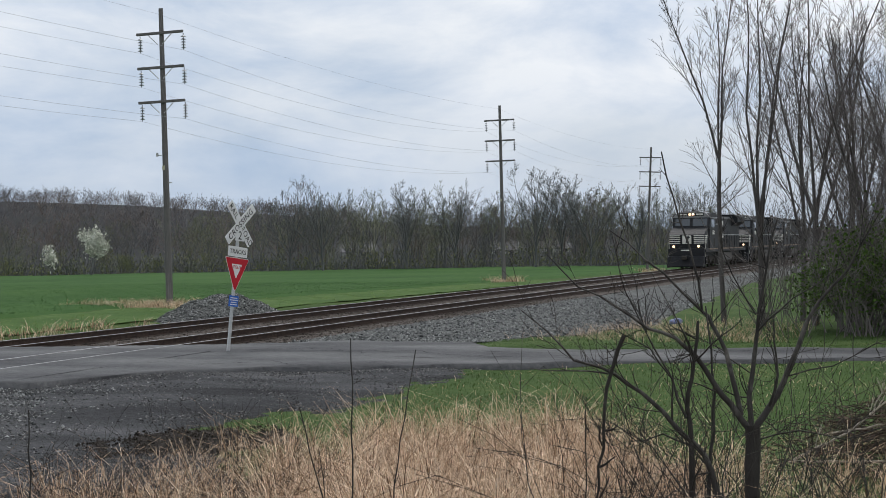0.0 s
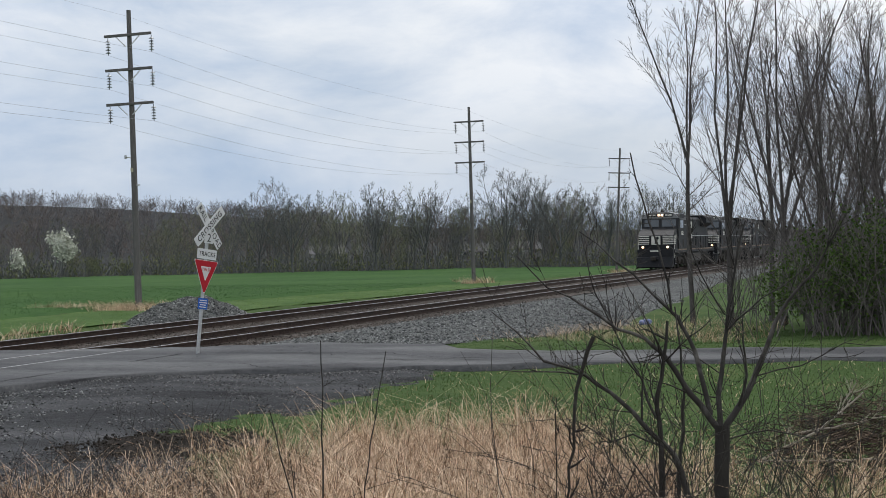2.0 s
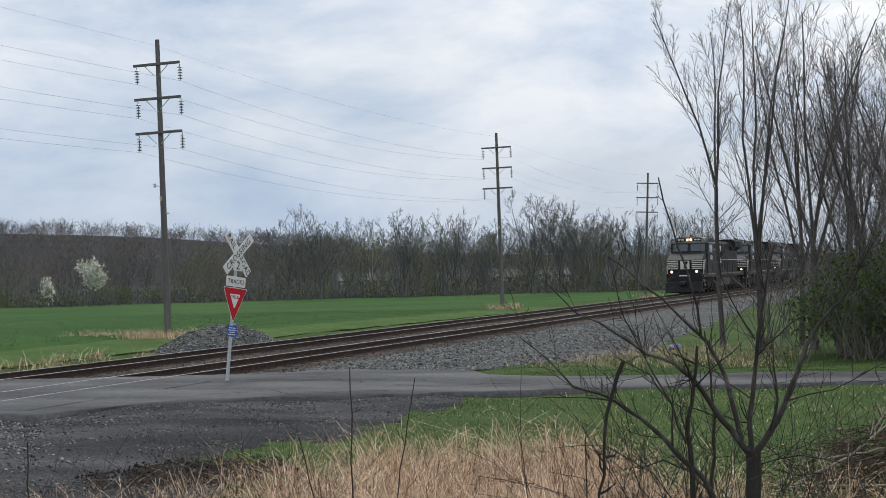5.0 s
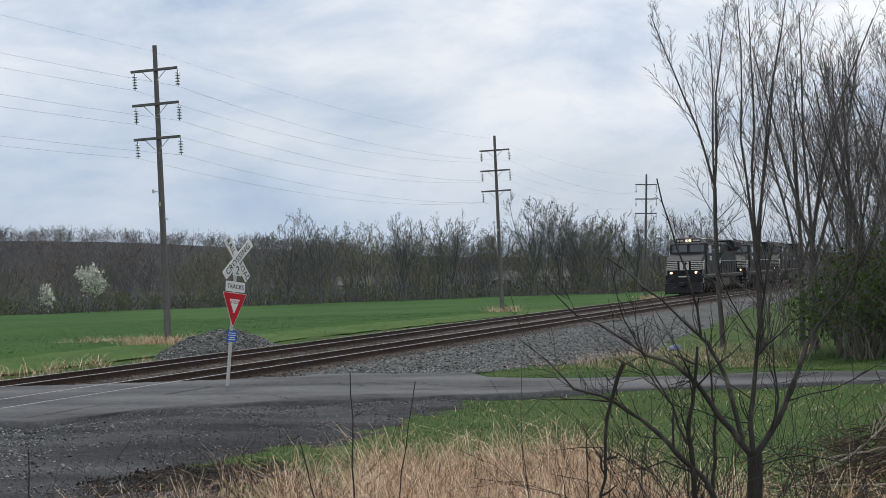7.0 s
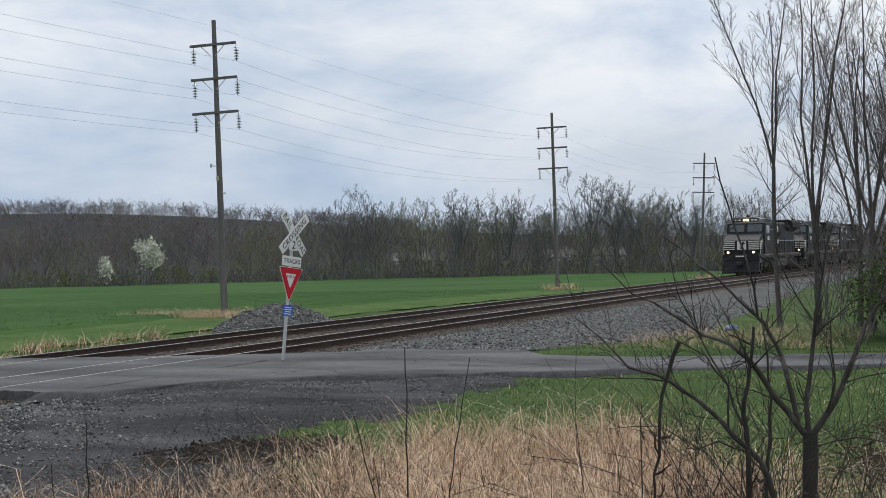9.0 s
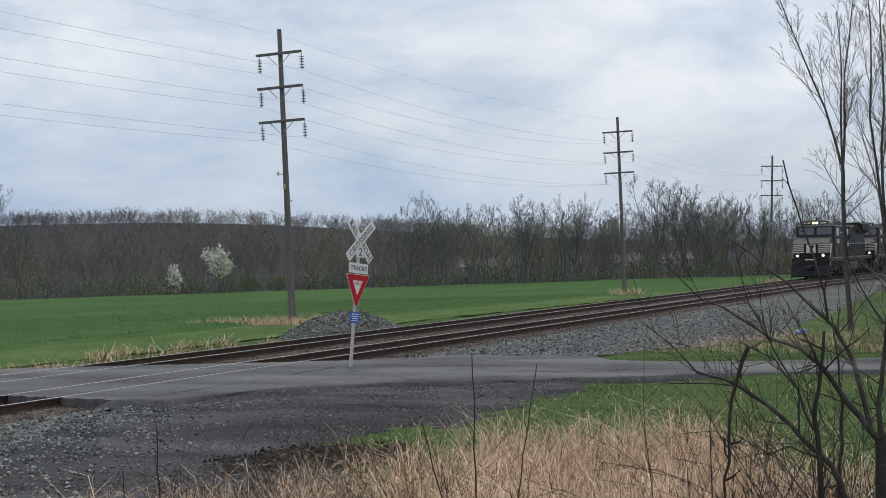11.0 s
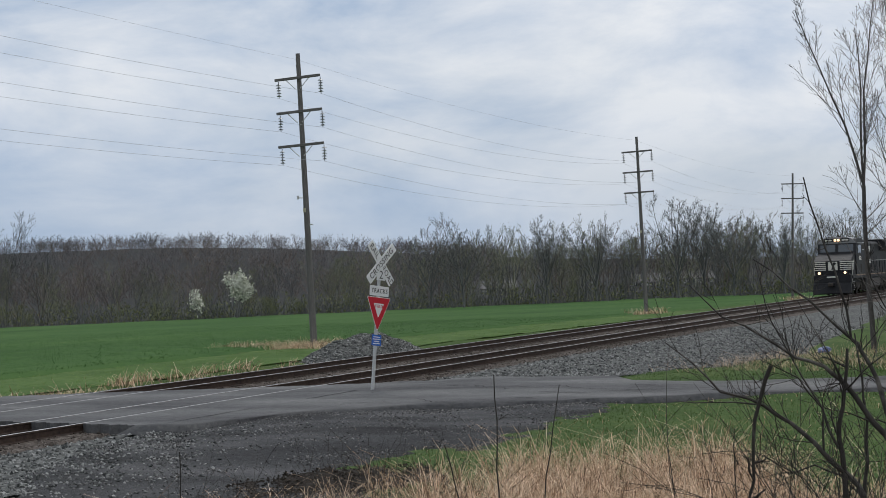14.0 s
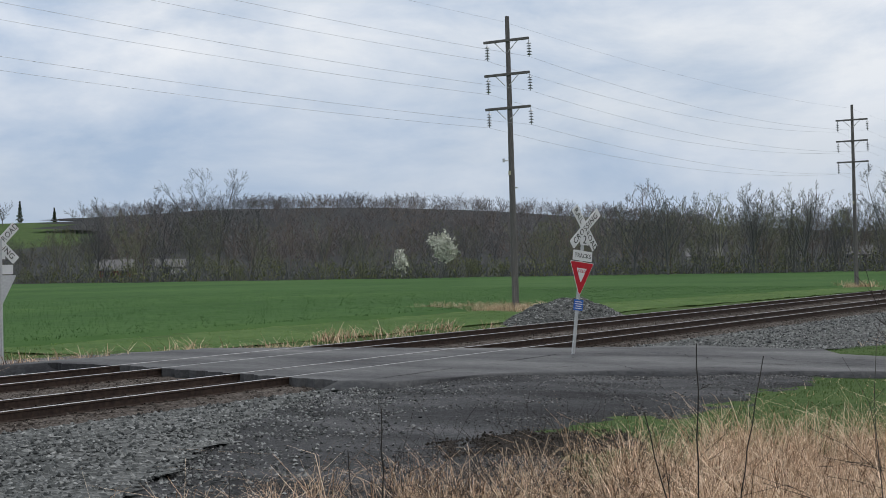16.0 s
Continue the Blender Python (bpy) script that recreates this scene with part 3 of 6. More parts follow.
def power_pole(x, y, base, lean, label):
    p = thing("utility_pole", x, y, base, label, "utility pole", "power line poles", ry=lean)
    bm = bmesh.new()
    rings = []
    for k in range(13):
        zz, rr = -0.6 + k * (POLE_TOP + 0.6) / 12, 0.17 - 0.07 * k / 12
        rings.append([bm.verts.new((rr * math.cos(q * math.tau / 14), rr * math.sin(q * math.tau / 14), zz)) for q in range(14)])
    for lo, hi in zip(rings, rings[1:]):
        for q in range(14):
            bm.faces.new((lo[q], lo[(q + 1) % 14], hi[(q + 1) % 14], hi[q]))
    bm.faces.new(rings[-1])
    part("pole", bm, M["pole"], p, smooth=False)
    for z in ARM_Z:
        bm = bmesh.new()
        box(bm, -ARM_HALF - 0.08, -0.22, z - 0.06, ARM_HALF + 0.08, -0.11, z + 0.06, 0.01)
        part("crossarm", bm, M["pole"], p, "weathered timber crossarm")
        for s in (-1, 1):
            bm = bmesh.new()
            cyl(bm, (0.12 * s, -0.17, z - 0.52), (0.62 * s, -0.17, z - 0.05), 0.022, seg=6)
            part("brace", bm, M["galv"], p)
            insulator(p, s * ARM_HALF, z - 0.06)
    bm = bmesh.new()
    cyl(bm, (0, -0.1, 6.98), (-0.36, -0.1, 7.0), 0.025, seg=6)
    cyl(bm, (-0.36, -0.1, 6.93), (-0.36, -0.1, 7.1), 0.055, seg=8)
    part("bracket", bm, M["galv"], p, "small bracket fitting on the pole")
    bm = bmesh.new()
    box(bm, 0.15, -0.08, 5.68, 0.3, 0.0, 5.74)
    part("step_peg", bm, M["galv"], p)
    bm = bmesh.new()
    box(bm, -0.08, -0.175, 6.3, 0.05, -0.155, 6.5)
    part("pole_tag", bm, plain("pale_tag", (0.45, 0.42, 0.3)), p)
    return p


POLES = [(-36.0, 10.8, 0.4, 0.0), (-36.02, 62.6, -0.3, -1.05), (-36.3, 114.4, -0.7, -0.7), (-36.5, 167.0, -1.14, 2.6), (-36.4, 219.0, -1.5, 0.0)]
for x, y, b, lean in POLES[1:4]:
    power_pole(x, y, b, lean, "tall weathered wooden power pole with three crossarms")


def wire(points, r):
    bm = bmesh.new()
    for a, b in zip(points, points[1:]):
        cyl(bm, a, b, r, seg=4)
    ob = part("power_line", bm, M["wire"])
    return tagged(ob, "thin sagging overhead power conductor strung between poles", "power line", "overhead wires")


def arm_point(px, y, base, lean, x, z):
    return pose(px, y, base, 0, lean, 0) @ Vector((x, 0, z))


for x, z, sag, r in [(s * ARM_HALF, z - 0.84, 1.15, 0.0055) for z in ARM_Z for s in (-1, 1)] + [(-0.12, POLE_TOP - 0.25, 0.75, 0.004)]:
    pts = []
    for ra, rb, slack in zip(POLES, POLES[1:], (0.35, 0.75, 0.9, 1.0)):
        a, b = arm_point(*ra, x, z), arm_point(*rb, x, z)
        for k in range(20):
            s = k / 20
            v = a.lerp(b, s)
            v.z -= sag * slack * 4 * s * (1 - s)
            pts.append(v)
    wire(pts, r)


# ---------------- crossing signs ----------------
def text_part(body, size, parent, m, material, name="lettering", label="black lettering", squeeze=1.0):
    cu = bpy.data.curves.new("t", "FONT")
    cu.body, cu.size, cu.align_x, cu.align_y = body, size, "CENTER", "CENTER"
    cu.extrude = 0.002
    cu.space_character = 1.12
    tmp = bpy.data.objects.new("t", cu)
    scene.collection.objects.link(tmp)
    bpy.context.view_layer.update()
    me = bpy.data.meshes.new_from_object(tmp.evaluated_get(bpy.context.evaluated_depsgraph_get()))
    bpy.data.objects.remove(tmp)
    bpy.data.curves.remove(cu)
    me.transform(m @ Matrix.Diagonal((squeeze, 1, 1, 1)))
    me.materials.clear()
    me.materials.append(material)
    ob = new(name, me)
    return tagged(child(ob, parent), label)


UP = Matrix.Rotation(radians(90), 4, "X") # text plane to the x-z plane, reading from -y


def rounded(w, h, r, n=3):
    out = []
    for cx, cz, a0 in ((w / 2 - r, h / 2 - r, 0), (-w / 2 + r, h / 2 - r, 90), (-w / 2 + r, -h / 2 + r, 180), (w / 2 - r, -h / 2 + r, 270)):
        for k in range(n + 1):
            a = radians(a0 + 90 * k / n)
            out.append((cx + r * math.cos(a), cz + r * math.sin(a)))
    return out


def slab(name, outline, y0, y1, m, material, parent, label=""):
    bm = bmesh.new()
    prism(bm, outline, y0, y1)
    bmesh.ops.transform(bm, matrix=m, verts=bm.verts)
    return part(name, bm, material, parent, label)


def crossing_sign(x, y, z, turn, lean_x, lean_y, both, label):
    s = thing("crossing_sign", x, y, z, label, "railroad sign", "crossing signs", rz=turn, rx=lean_x, ry=lean_y)
    bm = bmesh.new()
    prism(bm, [(-0.045, 0.0), (0.045, 0.0), (0.045, 0.014), (0.02, 0.014), (0.02, 0.05), (-0.02, 0.05), (-0.02, 0.014), (-0.045, 0.014)], -0.4, 3.1, "z")
    part("post", bm, M["galv"], s, "galvanised steel channel post")
    cz, cross = 2.86, 3.0
    faces = ((1, "front"),) if not both else ((1, "front"), (-1, "back"))
    for tilt, word, halves, off in ((45, "", ("RAIL", "ROAD"), -0.012), (-45, "CROSSING", (), -0.026)):
        rot = Matrix.Translation((0, 0, cross)) @ Matrix.Rotation(radians(tilt), 4, "Y")
        blade = slab("crossbuck_blade", rounded(1.22, 0.229, 0.03), off, off - 0.008, rot, M["white"], s, "white reflective crossbuck blade")
        for sgn, _ in faces:
            rr = Matrix.Translation((0, 0, cross)) @ (Matrix.Rotation(radians(tilt), 4, "Y") if sgn > 0 else Matrix.Rotation(radians(180), 4, "Z") @ Matrix.Rotation(radians(-tilt), 4, "Y"))
            front = off - 0.0125 if sgn > 0 else -(off + 0.0045)
            if word:
                text_part(word, 0.20, blade, rr @ Matrix.Translation((0, front, -0.004)) @ UP, M["black"], squeeze=0.98)
            else:
                text_part("RAIL", 0.20, blade, rr @ Matrix.Translation((-0.37, front, -0.004)) @ UP, M["black"], squeeze=0.9)
                text_part("ROAD", 0.20, blade, rr @ Matrix.Translation((0.37, front, -0.004)) @ UP, M["black"], squeeze=0.9)
    plate = slab("track_count_plate", [(-0.15, -0.34), (0.15, -0.34), (0.15, -0.2), (0.045, -0.05), (-0.045, -0.05), (-0.15, -0.2)], -0.036, -0.042, Matrix.Translation((0, 0, cross - 0.05)), M["white"], s, "white number plate between the blades")
    text_part("2", 0.27, plate, Matrix.Translation((0, -0.046, cross - 0.275)) @ UP, M["black"])
    plate = slab("tracks_plate", rounded(0.68, 0.23, 0.02), -0.012, -0.02, Matrix.Translation((0, 0, cz - 0.5)), M["white"], s, "white plate with black border")
    text_part("TRACKS", 0.145, plate, Matrix.Translation((0, -0.025, cz - 0.502)) @ UP, M["black"])
    w, top = 0.4, cz - 0.64
    tri = lambda k: [(-w * k, top - 0.25 + 0.25 * k), (w * k, top - 0.25 + 0.25 * k), (w * k + 0.01 * k, top - 0.27 + 0.24 * k), (0.026 * k, top - 0.25 - 0.5 * k), (-0.026 * k, top - 0.25 - 0.5 * k), (-w * k - 0.01 * k, top - 0.27 + 0.24 * k)]
    yb = slab("yield_plate", tri(1.0), -0.012, -0.018, Matrix.Identity(4), M["white"] if not both else M["galv"], s, "triangular yield plate")
    slab("red_border", tri(0.955), -0.019, -0.0225, Matrix.Identity(4), M["red"], yb, "red band")
    slab("white_centre", tri(0.42), -0.0235, -0.0265, Matrix.Identity(4), M["white"], yb, "white centre")
    text_part("YIELD", 0.1, yb, Matrix.Translation((0, -0.03, top - 0.215)) @ UP, M["red"], label="red lettering")
    if both:
        return s
    blue = slab("blue_notice_plate", rounded(0.33, 0.25, 0.02), -0.012, -0.018, Matrix.Translation((0, 0, top - 0.99)), M["blue"], s, "small blue notice plate with white lines")
    for k, wd in enumerate((0.24, 0.27, 0.2, 0.25)):
        bm = bmesh.new()
        zz = top - 0.915 - 0.05 * k
        box(bm, -wd / 2, -0.0225, zz - 0.012, wd / 2, -0.0185, zz + 0.008)
        part("text_bar", bm, M["white"], blue)
    return s


crossing_sign(-16.52, 31.3, 0.0, 78, 2.0, 6.5, False, "leaning white crossbuck sign with red yield plate")
crossing_sign(-29.15, 25.7, -0.15, 255, 0, 0.0, True, "crossbuck sign beyond the tracks, its yield plate turned away")

# ---------------- gravel mound ----------------
rng = np.random.default_rng(5)
MX, MY = -27.9, 52.3


def mound_z(x, y):
    u, v = (x - MX) / 1.5, (y - MY) / 4.2
    r2 = u * u + v * v
    return -0.62 + 1.2 * np.exp(-1.1 * r2 ** 1.25) + 0.10 * wob(x, y, 1.3) * np.exp(-r2)


V, F = sheet(axis([(MX - 3.4, MX + 3.4, 0.12)]), axis([(MY - 11, MY + 11, 0.2)]), mound_z, keep=lambda x, y: (((x - MX) / 2.9) ** 2 + ((y - MY) / 8.5) ** 2) < 1)
mound = thing("gravel_mound", 0, 0, 0, "heap of loose grey ballast stone beside the tracks", "gravel heap")
np_part("body", V, F, M["ballast"], mound, smooth=True)
q = np.stack([rng.uniform(MX - 3.0, MX + 3.0, 16000), rng.uniform(MY - 10, MY + 10, 16000)], 1)
q = q[(((q[:, 0] - MX) / 2.4) ** 2 + ((q[:, 1] - MY) / 7.4) ** 2) < 1]
V, F = stones(np.c_[q, mound_z(q[:, 0], q[:, 1]) + 0.01], np.full(len(q), 0.045), rng)
tagged(np_part("loose_stone_cover", V, F, M["stone"], mound), kind="stuff")

# ---------------- loose ballast stones ----------------
n = 78000
q = np.stack([rng.uniform(-28.2, -9.0, n), 6 + 62 * rng.uniform(0, 1, n) ** 1.35], 1)
x, y = q.T
ok = in_bed(x, y) & ~((y > XING_A - 0.4) & (y < XING_B + 0.5) & (x < -16.9))
on_track = (np.abs(x - NEAR_T) < 1.25) | (np.abs(x - FAR_T) < 1.25)
ok &= ~(on_track & (rng.uniform(0, 1, n) < 0.45))
q = q[ok]
inner = np.abs(q[:, 0] + 21.55) < 3.9
V, F = stones(np.c_[q[inner], bed_z(q[inner, 0], q[inner, 1]) + 0.002], np.full(inner.sum(), 0.034), rng)
tagged(np_part("stained_stones", V, F, M["stained_stone"]), "loose rust-stained stones between the rails", "stones", kind="stuff")
q = q[~inner]
V, F = stones(np.c_[q, bed_z(q[:, 0], q[:, 1]) + 0.004], rng.uniform(0.022, 0.046, len(q)), rng)
tagged(np_part("ballast_stones", V, F, M["stone"]), "loose crushed grey ballast stones along the tracks", "stones", kind="stuff")
n = 90000
q = np.stack([rng.uniform(-17, -4.5, n), rng.uniform(9, 29, n)], 1)
near_edge = np.abs(q[:, 1] - road_y(q[:, 0])[0] + 0.4) < 0.5
ok = in_dirt(q[:, 0], q[:, 1]) & (near_edge | (rng.uniform(0, 1, n) < np.clip(0.2 + 0.6 * wob(q[:, 0], q[:, 1], 1.3, 7), 0.07, 1)))
q = q[ok]
V, F = stones(np.c_[q, bumpy(q[:, 0], q[:, 1]) + 0.028], rng.uniform(0.008, 0.022, len(q)), rng)
p = np.stack([rng.uniform(-17, -8.5, 16000), rng.uniform(8, 24, 16000)], 1)
gap = p[:, 0] - bed_edge(p[:, 1])
p = p[(gap > -0.9) & (rng.uniform(0, 1, len(p)) < np.clip(1 - gap / 3.2, 0, 1) ** 1.6)]
V2, F2 = stones(np.c_[p, bumpy(p[:, 0], p[:, 1]) + 0.03], np.full(len(p), 0.028), rng)
tagged(np_part("spilled_ballast", V2, F2, M["stone"]), "ballast stones spilled over the edge of the dirt lot", "stones", kind="stuff")
tagged(np_part("lot_gravel", V, F, M["cinder"]), "scattered gravel on the dirt lot", "gravel", kind="stuff")


# ---------------- trees ----------------
def grow(rng, p, d, length, r, depth, segs, spread=0.5, up=0.25, kids=(2, 4), shrink=0.68, pieces=3, min_r=0.004, tips=None, start=0.35):
    """A branch of a few pieces, with side branches and a fork at its end."""
    pts = [np.array(p, float)]
    d = np.array(d, float)
    step = length / pieces
    r1 = r * 0.62
    for k in range(pieces):
        d = d + rng.normal(0, 0.05 if depth >= 5 else 0.11, 3)
        d[2] += up * 0.22
        d /= np.linalg.norm(d)
        a, b = r + (r1 - r) * k / pieces, r + (r1 - r) * (k + 1) / pieces
        nxt = pts[-1] + d * step
        segs.append((*pts[-1], *nxt, max(a, min_r), max(b, min_r), depth))
        pts.append(nxt)
    if depth <= 0:
        if tips is not None:
            tips.append(pts[-1])
        return
    for k in range(rng.integers(kids[0], kids[1] + 1)):
        s = rng.uniform(start, 1.0)
        i = min(int(s * pieces), pieces - 1)
        q = pts[i] + (pts[i + 1] - pts[i]) * (s * pieces - i)
        side = rng.normal(size=3)
        side -= d * side.dot(d)
        side /= np.linalg.norm(side) + 1e-9
        nd = d * (1 - spread * 0.45) + side * spread * rng.uniform(0.7, 1.4)
        nd[2] += up * 0.5
        nd /= np.linalg.norm(nd)
        grow(rng, q, nd, length * shrink * rng.uniform(0.7, 1.15), r1 * rng.uniform(0.36, 0.58), depth - 1, segs, spread, up, kids, shrink, max(2, pieces - (depth < 3)), min_r, tips, 0.15)
    nd = d + rng.normal(0, 0.18, 3)
    nd /= np.linalg.norm(nd)
    grow(rng, pts[-1], nd, length * shrink * 1.05, r1, depth - 1, segs, spread, up, kids, shrink, pieces, min_r, tips, 0.15)


def tree_arrays(seed, height, r, depth, min_r, spread=0.5, kids=(2, 4), trunk=0.38, up=0.3, shrink=0.68, sides=3):
    g = np.random.default_rng(seed)
    segs, tips = [], []
    grow(g, (0, 0, -0.2), (g.normal(0, 0.04), g.normal(0, 0.04), 1), height * trunk, r, depth, segs, spread, up, kids, shrink, 4, min_r, tips, 0.45)
    S = np.array(segs)
    k = height / S[:, [2, 5]].max()
    S[:, :6] *= k
    return S, np.array(tips) * k


def ramify(g, p, d, length, r, order, segs, kids, ratio, angles, lift, min_r, start=0.2, tips=None):
    """A tapering limb whose side limbs shorten towards its tip, which rounds the crown."""
    pieces = (1, 3, 4, 6, 7)[order]
    pts, dirs = [np.array(p, float)], []
    d = np.array(d, float)
    d /= np.linalg.norm(d)
    shake = g.normal(0, 0.055, (pieces, 3))
    for k in range(pieces):
        d = d + shake[k]
        d[2] += lift * 0.13
        d /= math.sqrt(d[0] * d[0] + d[1] * d[1] + d[2] * d[2])
        nxt = pts[-1] + d * (length / pieces)
        a, b = r * (1 - 0.72 * k / pieces), r * (1 - 0.72 * (k + 1) / pieces)
        segs.append((*pts[-1], *nxt, max(a, min_r), max(b, min_r), order))
        pts.append(nxt)
        dirs.append(d)
    if tips is not None and order <= 1:
        tips.append(pts[-1])
    if order == 0:
        return
    n, phase = kids[order], g.uniform(0, 6.28)
    U = g.uniform(0, 1, (n, 3))
    for k in range(n):
        s = start + (1 - start) * (k + U[k, 0]) / n
        i = min(int(s * pieces), pieces - 1)
        q, dd = pts[i] + (pts[i + 1] - pts[i]) * (s * pieces - i), dirs[i]
        u = np.array([dd[1], -dd[0], 0.0]) if abs(dd[2]) < 0.95 else np.array([1.0, 0, 0])
        u = u / math.sqrt(u[0] * u[0] + u[1] * u[1])
        w = np.array([dd[1] * u[2] - dd[2] * u[1], dd[2] * u[0] - dd[0] * u[2], dd[0] * u[1] - dd[1] * u[0]])
        a, th = phase + 2.4 * k, angles[0] + (angles[1] - angles[0]) * U[k, 1]
        nd = dd * math.cos(th) + (u * math.cos(a) + w * math.sin(a)) * math.sin(th)
        nd[2] += lift * 0.3
        ramify(g, q, nd, length * ratio[order] * (1.05 - 0.6 * s) * (0.65 + 0.55 * U[k, 2]), r * (1 - 0.72 * s) * 0.46, order - 1, segs, kids, ratio, angles, lift, min_r, 0.15, tips)


def broadleaf(seed, height, r, fork, leaders, kids, ratio=(0, 0.7, 0.48, 0.42, 0.4), angles=(0.4, 0.75), lift=0.3, min_r=0.004, splay=(0.15, 0.45)):
    """Bare tree: a bole that forks into leaders. leaders: how many, or their directions."""
    g = np.random.default_rng(seed)
    segs, tips = [], []
    top = len(kids) - 1
    bole = height * fork
    lean = np.array([g.normal(0, 0.03), g.normal(0, 0.03), 1])
    n = 5
    pts = [np.array([0, 0, -0.25 * height / 12])]
    for k in range(n):
        nxt = pts[-1] + (lean + np.r_[g.normal(0, 0.025, 2), 0]) * bole / n
        segs.append((*pts[-1], *nxt, r * (1 - 0.06 * k), r * (1 - 0.06 * (k + 1)), 9))
        pts.append(nxt)
    if isinstance(leaders, int):
        ph = g.uniform(0, 6.28)
        dirs = []
        for k in range(leaders):
            t, a = g.uniform(*splay), ph + 6.28 * k / leaders + g.normal(0, 0.3)
            dirs.append((math.sin(t) * math.cos(a), math.sin(t) * math.sin(a), math.cos(t)))
    else:
        dirs = leaders
    for k, dv in enumerate(dirs):
        ramify(g, pts[-1 - (k % 2)], dv, (height - bole) * g.uniform(0.85, 1.05), r * 0.5, top, segs, kids, ratio, angles, lift, min_r, 0.12, tips)
    for k in range(max(2, kids[top] // 3)):
        a = g.uniform(0, 6.28)
        q = pts[2] + (pts[-1] - pts[2]) * g.uniform(0, 1)
        ramify(g, q, (math.cos(a), math.sin(a), 0.8), height * 0.2 * g.uniform(0.6, 1.1), r * 0.25, top - 1, segs, kids, ratio, angles, lift, min_r, 0.2, tips)
    S = np.array(segs)
    k = height / S[:, 5].max()
    S[:, :6] *= k
    return S, np.array(tips) * k


# Far woods, several bare kinds repeated in one mass.
def unit_kind(seed, r, fork, leaders, kids, min_r, splay, fine_order=1, ratio=(0, 0.65, 0.48, 0.44, 0.4), angles=(0.4, 0.8)):
    S, tips = broadleaf(seed, 1.0, r, fork, leaders, kids, min_r=min_r, splay=splay, ratio=ratio, angles=angles)
    fine = S[:, 8] <= fine_order
    return join([tubes(S[~fine][:, :8]), slivers(S[fine][:, :8], rng)]), tips


kinds = [unit_kind(sd, 0.0095, fk * 0.75, ld, (0, 4, 6, 8), 0.0013, sp) for sd, fk, ld, sp in ((11, 0.3, 3, (0.15, 0.5)), (12, 0.4, 3, (0.1, 0.4)), (13, 0.25, 4, (0.25, 0.65)), (14, 0.45, 2, (0.1, 0.3)), (15, 0.35, 4, (0.2, 0.55)), (19, 0.5, 3, (0.15, 0.4)))]
simple = [unit_kind(sd, 0.01, fk * 0.6, 4, (0, 3, 5, 7), 0.0017, (0.2, 0.6)) for sd, fk in ((16, 0.3), (17, 0.4), (18, 0.25))]
round_kinds = [unit_kind(sd, 0.014, 0.15, 5, (0, 4, 5), 0.0045, (0.25, 0.85), 1, (0, 0.6, 0.6)) for sd in (26, 27, 28, 29)]


def scatter_wood(n, brange, drange, hfun, seed, bud_share=0.0, pool=None):
    pool = pool or kinds
    g = np.random.default_rng(seed)
    parts, buds = [], []
    for _ in range(n):
        b, d = radians(g.uniform(*brange)), g.uniform(*drange)
        x, y = -math.sin(b) * d, math.cos(b) * d
        h = hfun(math.degrees(b)) * g.uniform(0.68, 1.06)
        (V, F), tips = pool[g.integers(len(pool))]
        a = g.uniform(0, 6.28)
        c, s = math.cos(a), math.sin(a)
        R = np.array([[c, -s, 0], [s, c, 0], [0, 0, 1]]).T
        wide = h * g.uniform(0.85, 1.3)
        sc = np.array([wide, wide, h])
        o = np.array([x, y, float(ground_z(x, y))])
        parts.append(((V @ R) * sc + o, F))
        if g.uniform() < bud_share:
            t = tips[g.integers(0, len(tips), 420)]
            buds.append((t @ R) * sc + o + g.normal(0, 0.22, (420, 3)))
    return parts, buds


def edge_height(b):
    wave = 1 + 0.1 * math.sin(b * 4.3) + 0.08 * math.sin(b * 9.7 + 1)
    return wave * float(np.interp(b, [4, 8, 11, 13, 15, 16.5, 18, 20, 22.5, 24.5, 26, 28, 30, 34, 40, 43, 46, 52], [11, 12.5, 12.5, 13.5, 15, 13.0, 13.2, 13.4, 14.2, 15.0, 13.5, 11, 9.4, 9.2, 12, 13, 10.0, 6]))


parts, buds = scatter_wood(140, (9, 52), (222, 262), lambda b: edge_height(b) * 0.9, 21, 0.45)
p2, b2 = scatter_wood(100, (9, 52), (255, 330), lambda b: edge_height(b) * 0.96, 22, 0.1, simple)
p3, b3 = scatter_wood(95, (9, 52), (216, 240), lambda b: edge_height(b) * (0.38 + 0.2 * math.sin(b * 3.1) * math.sin(b * 1.3)), 23, 0.5, simple)
p4, b4 = scatter_wood(75, (8, 27), (224, 310), lambda b: edge_height(b) * 0.8, 24, 0.2, simple)
woods = thing("far_woods", 0, 0, 0, "belt of bare grey-brown trees along the far field edge", "woods")
tagged(woods, kind="stuff")
belt = parts + p2 + p3 + p4
for share, tone_mat, note in ((belt[0::4] + belt[1::4], "far_twig", ""), (belt[2::4], "far_brown", "reddish-brown bare trees"), (belt[3::4], "far_olive", "olive trees coming into bud")):
    V, F = join(share)
    tagged(np_part("bare_trees", V, F, M[tone_mat], woods, note), kind="stuff")
V, F = leaves(np.concatenate(buds + b2 + b3 + b4), 0.075, rng)
tagged(np_part("budding_leaves", V, F, M["bud"], woods, "sparse olive spring buds"), kind="stuff")

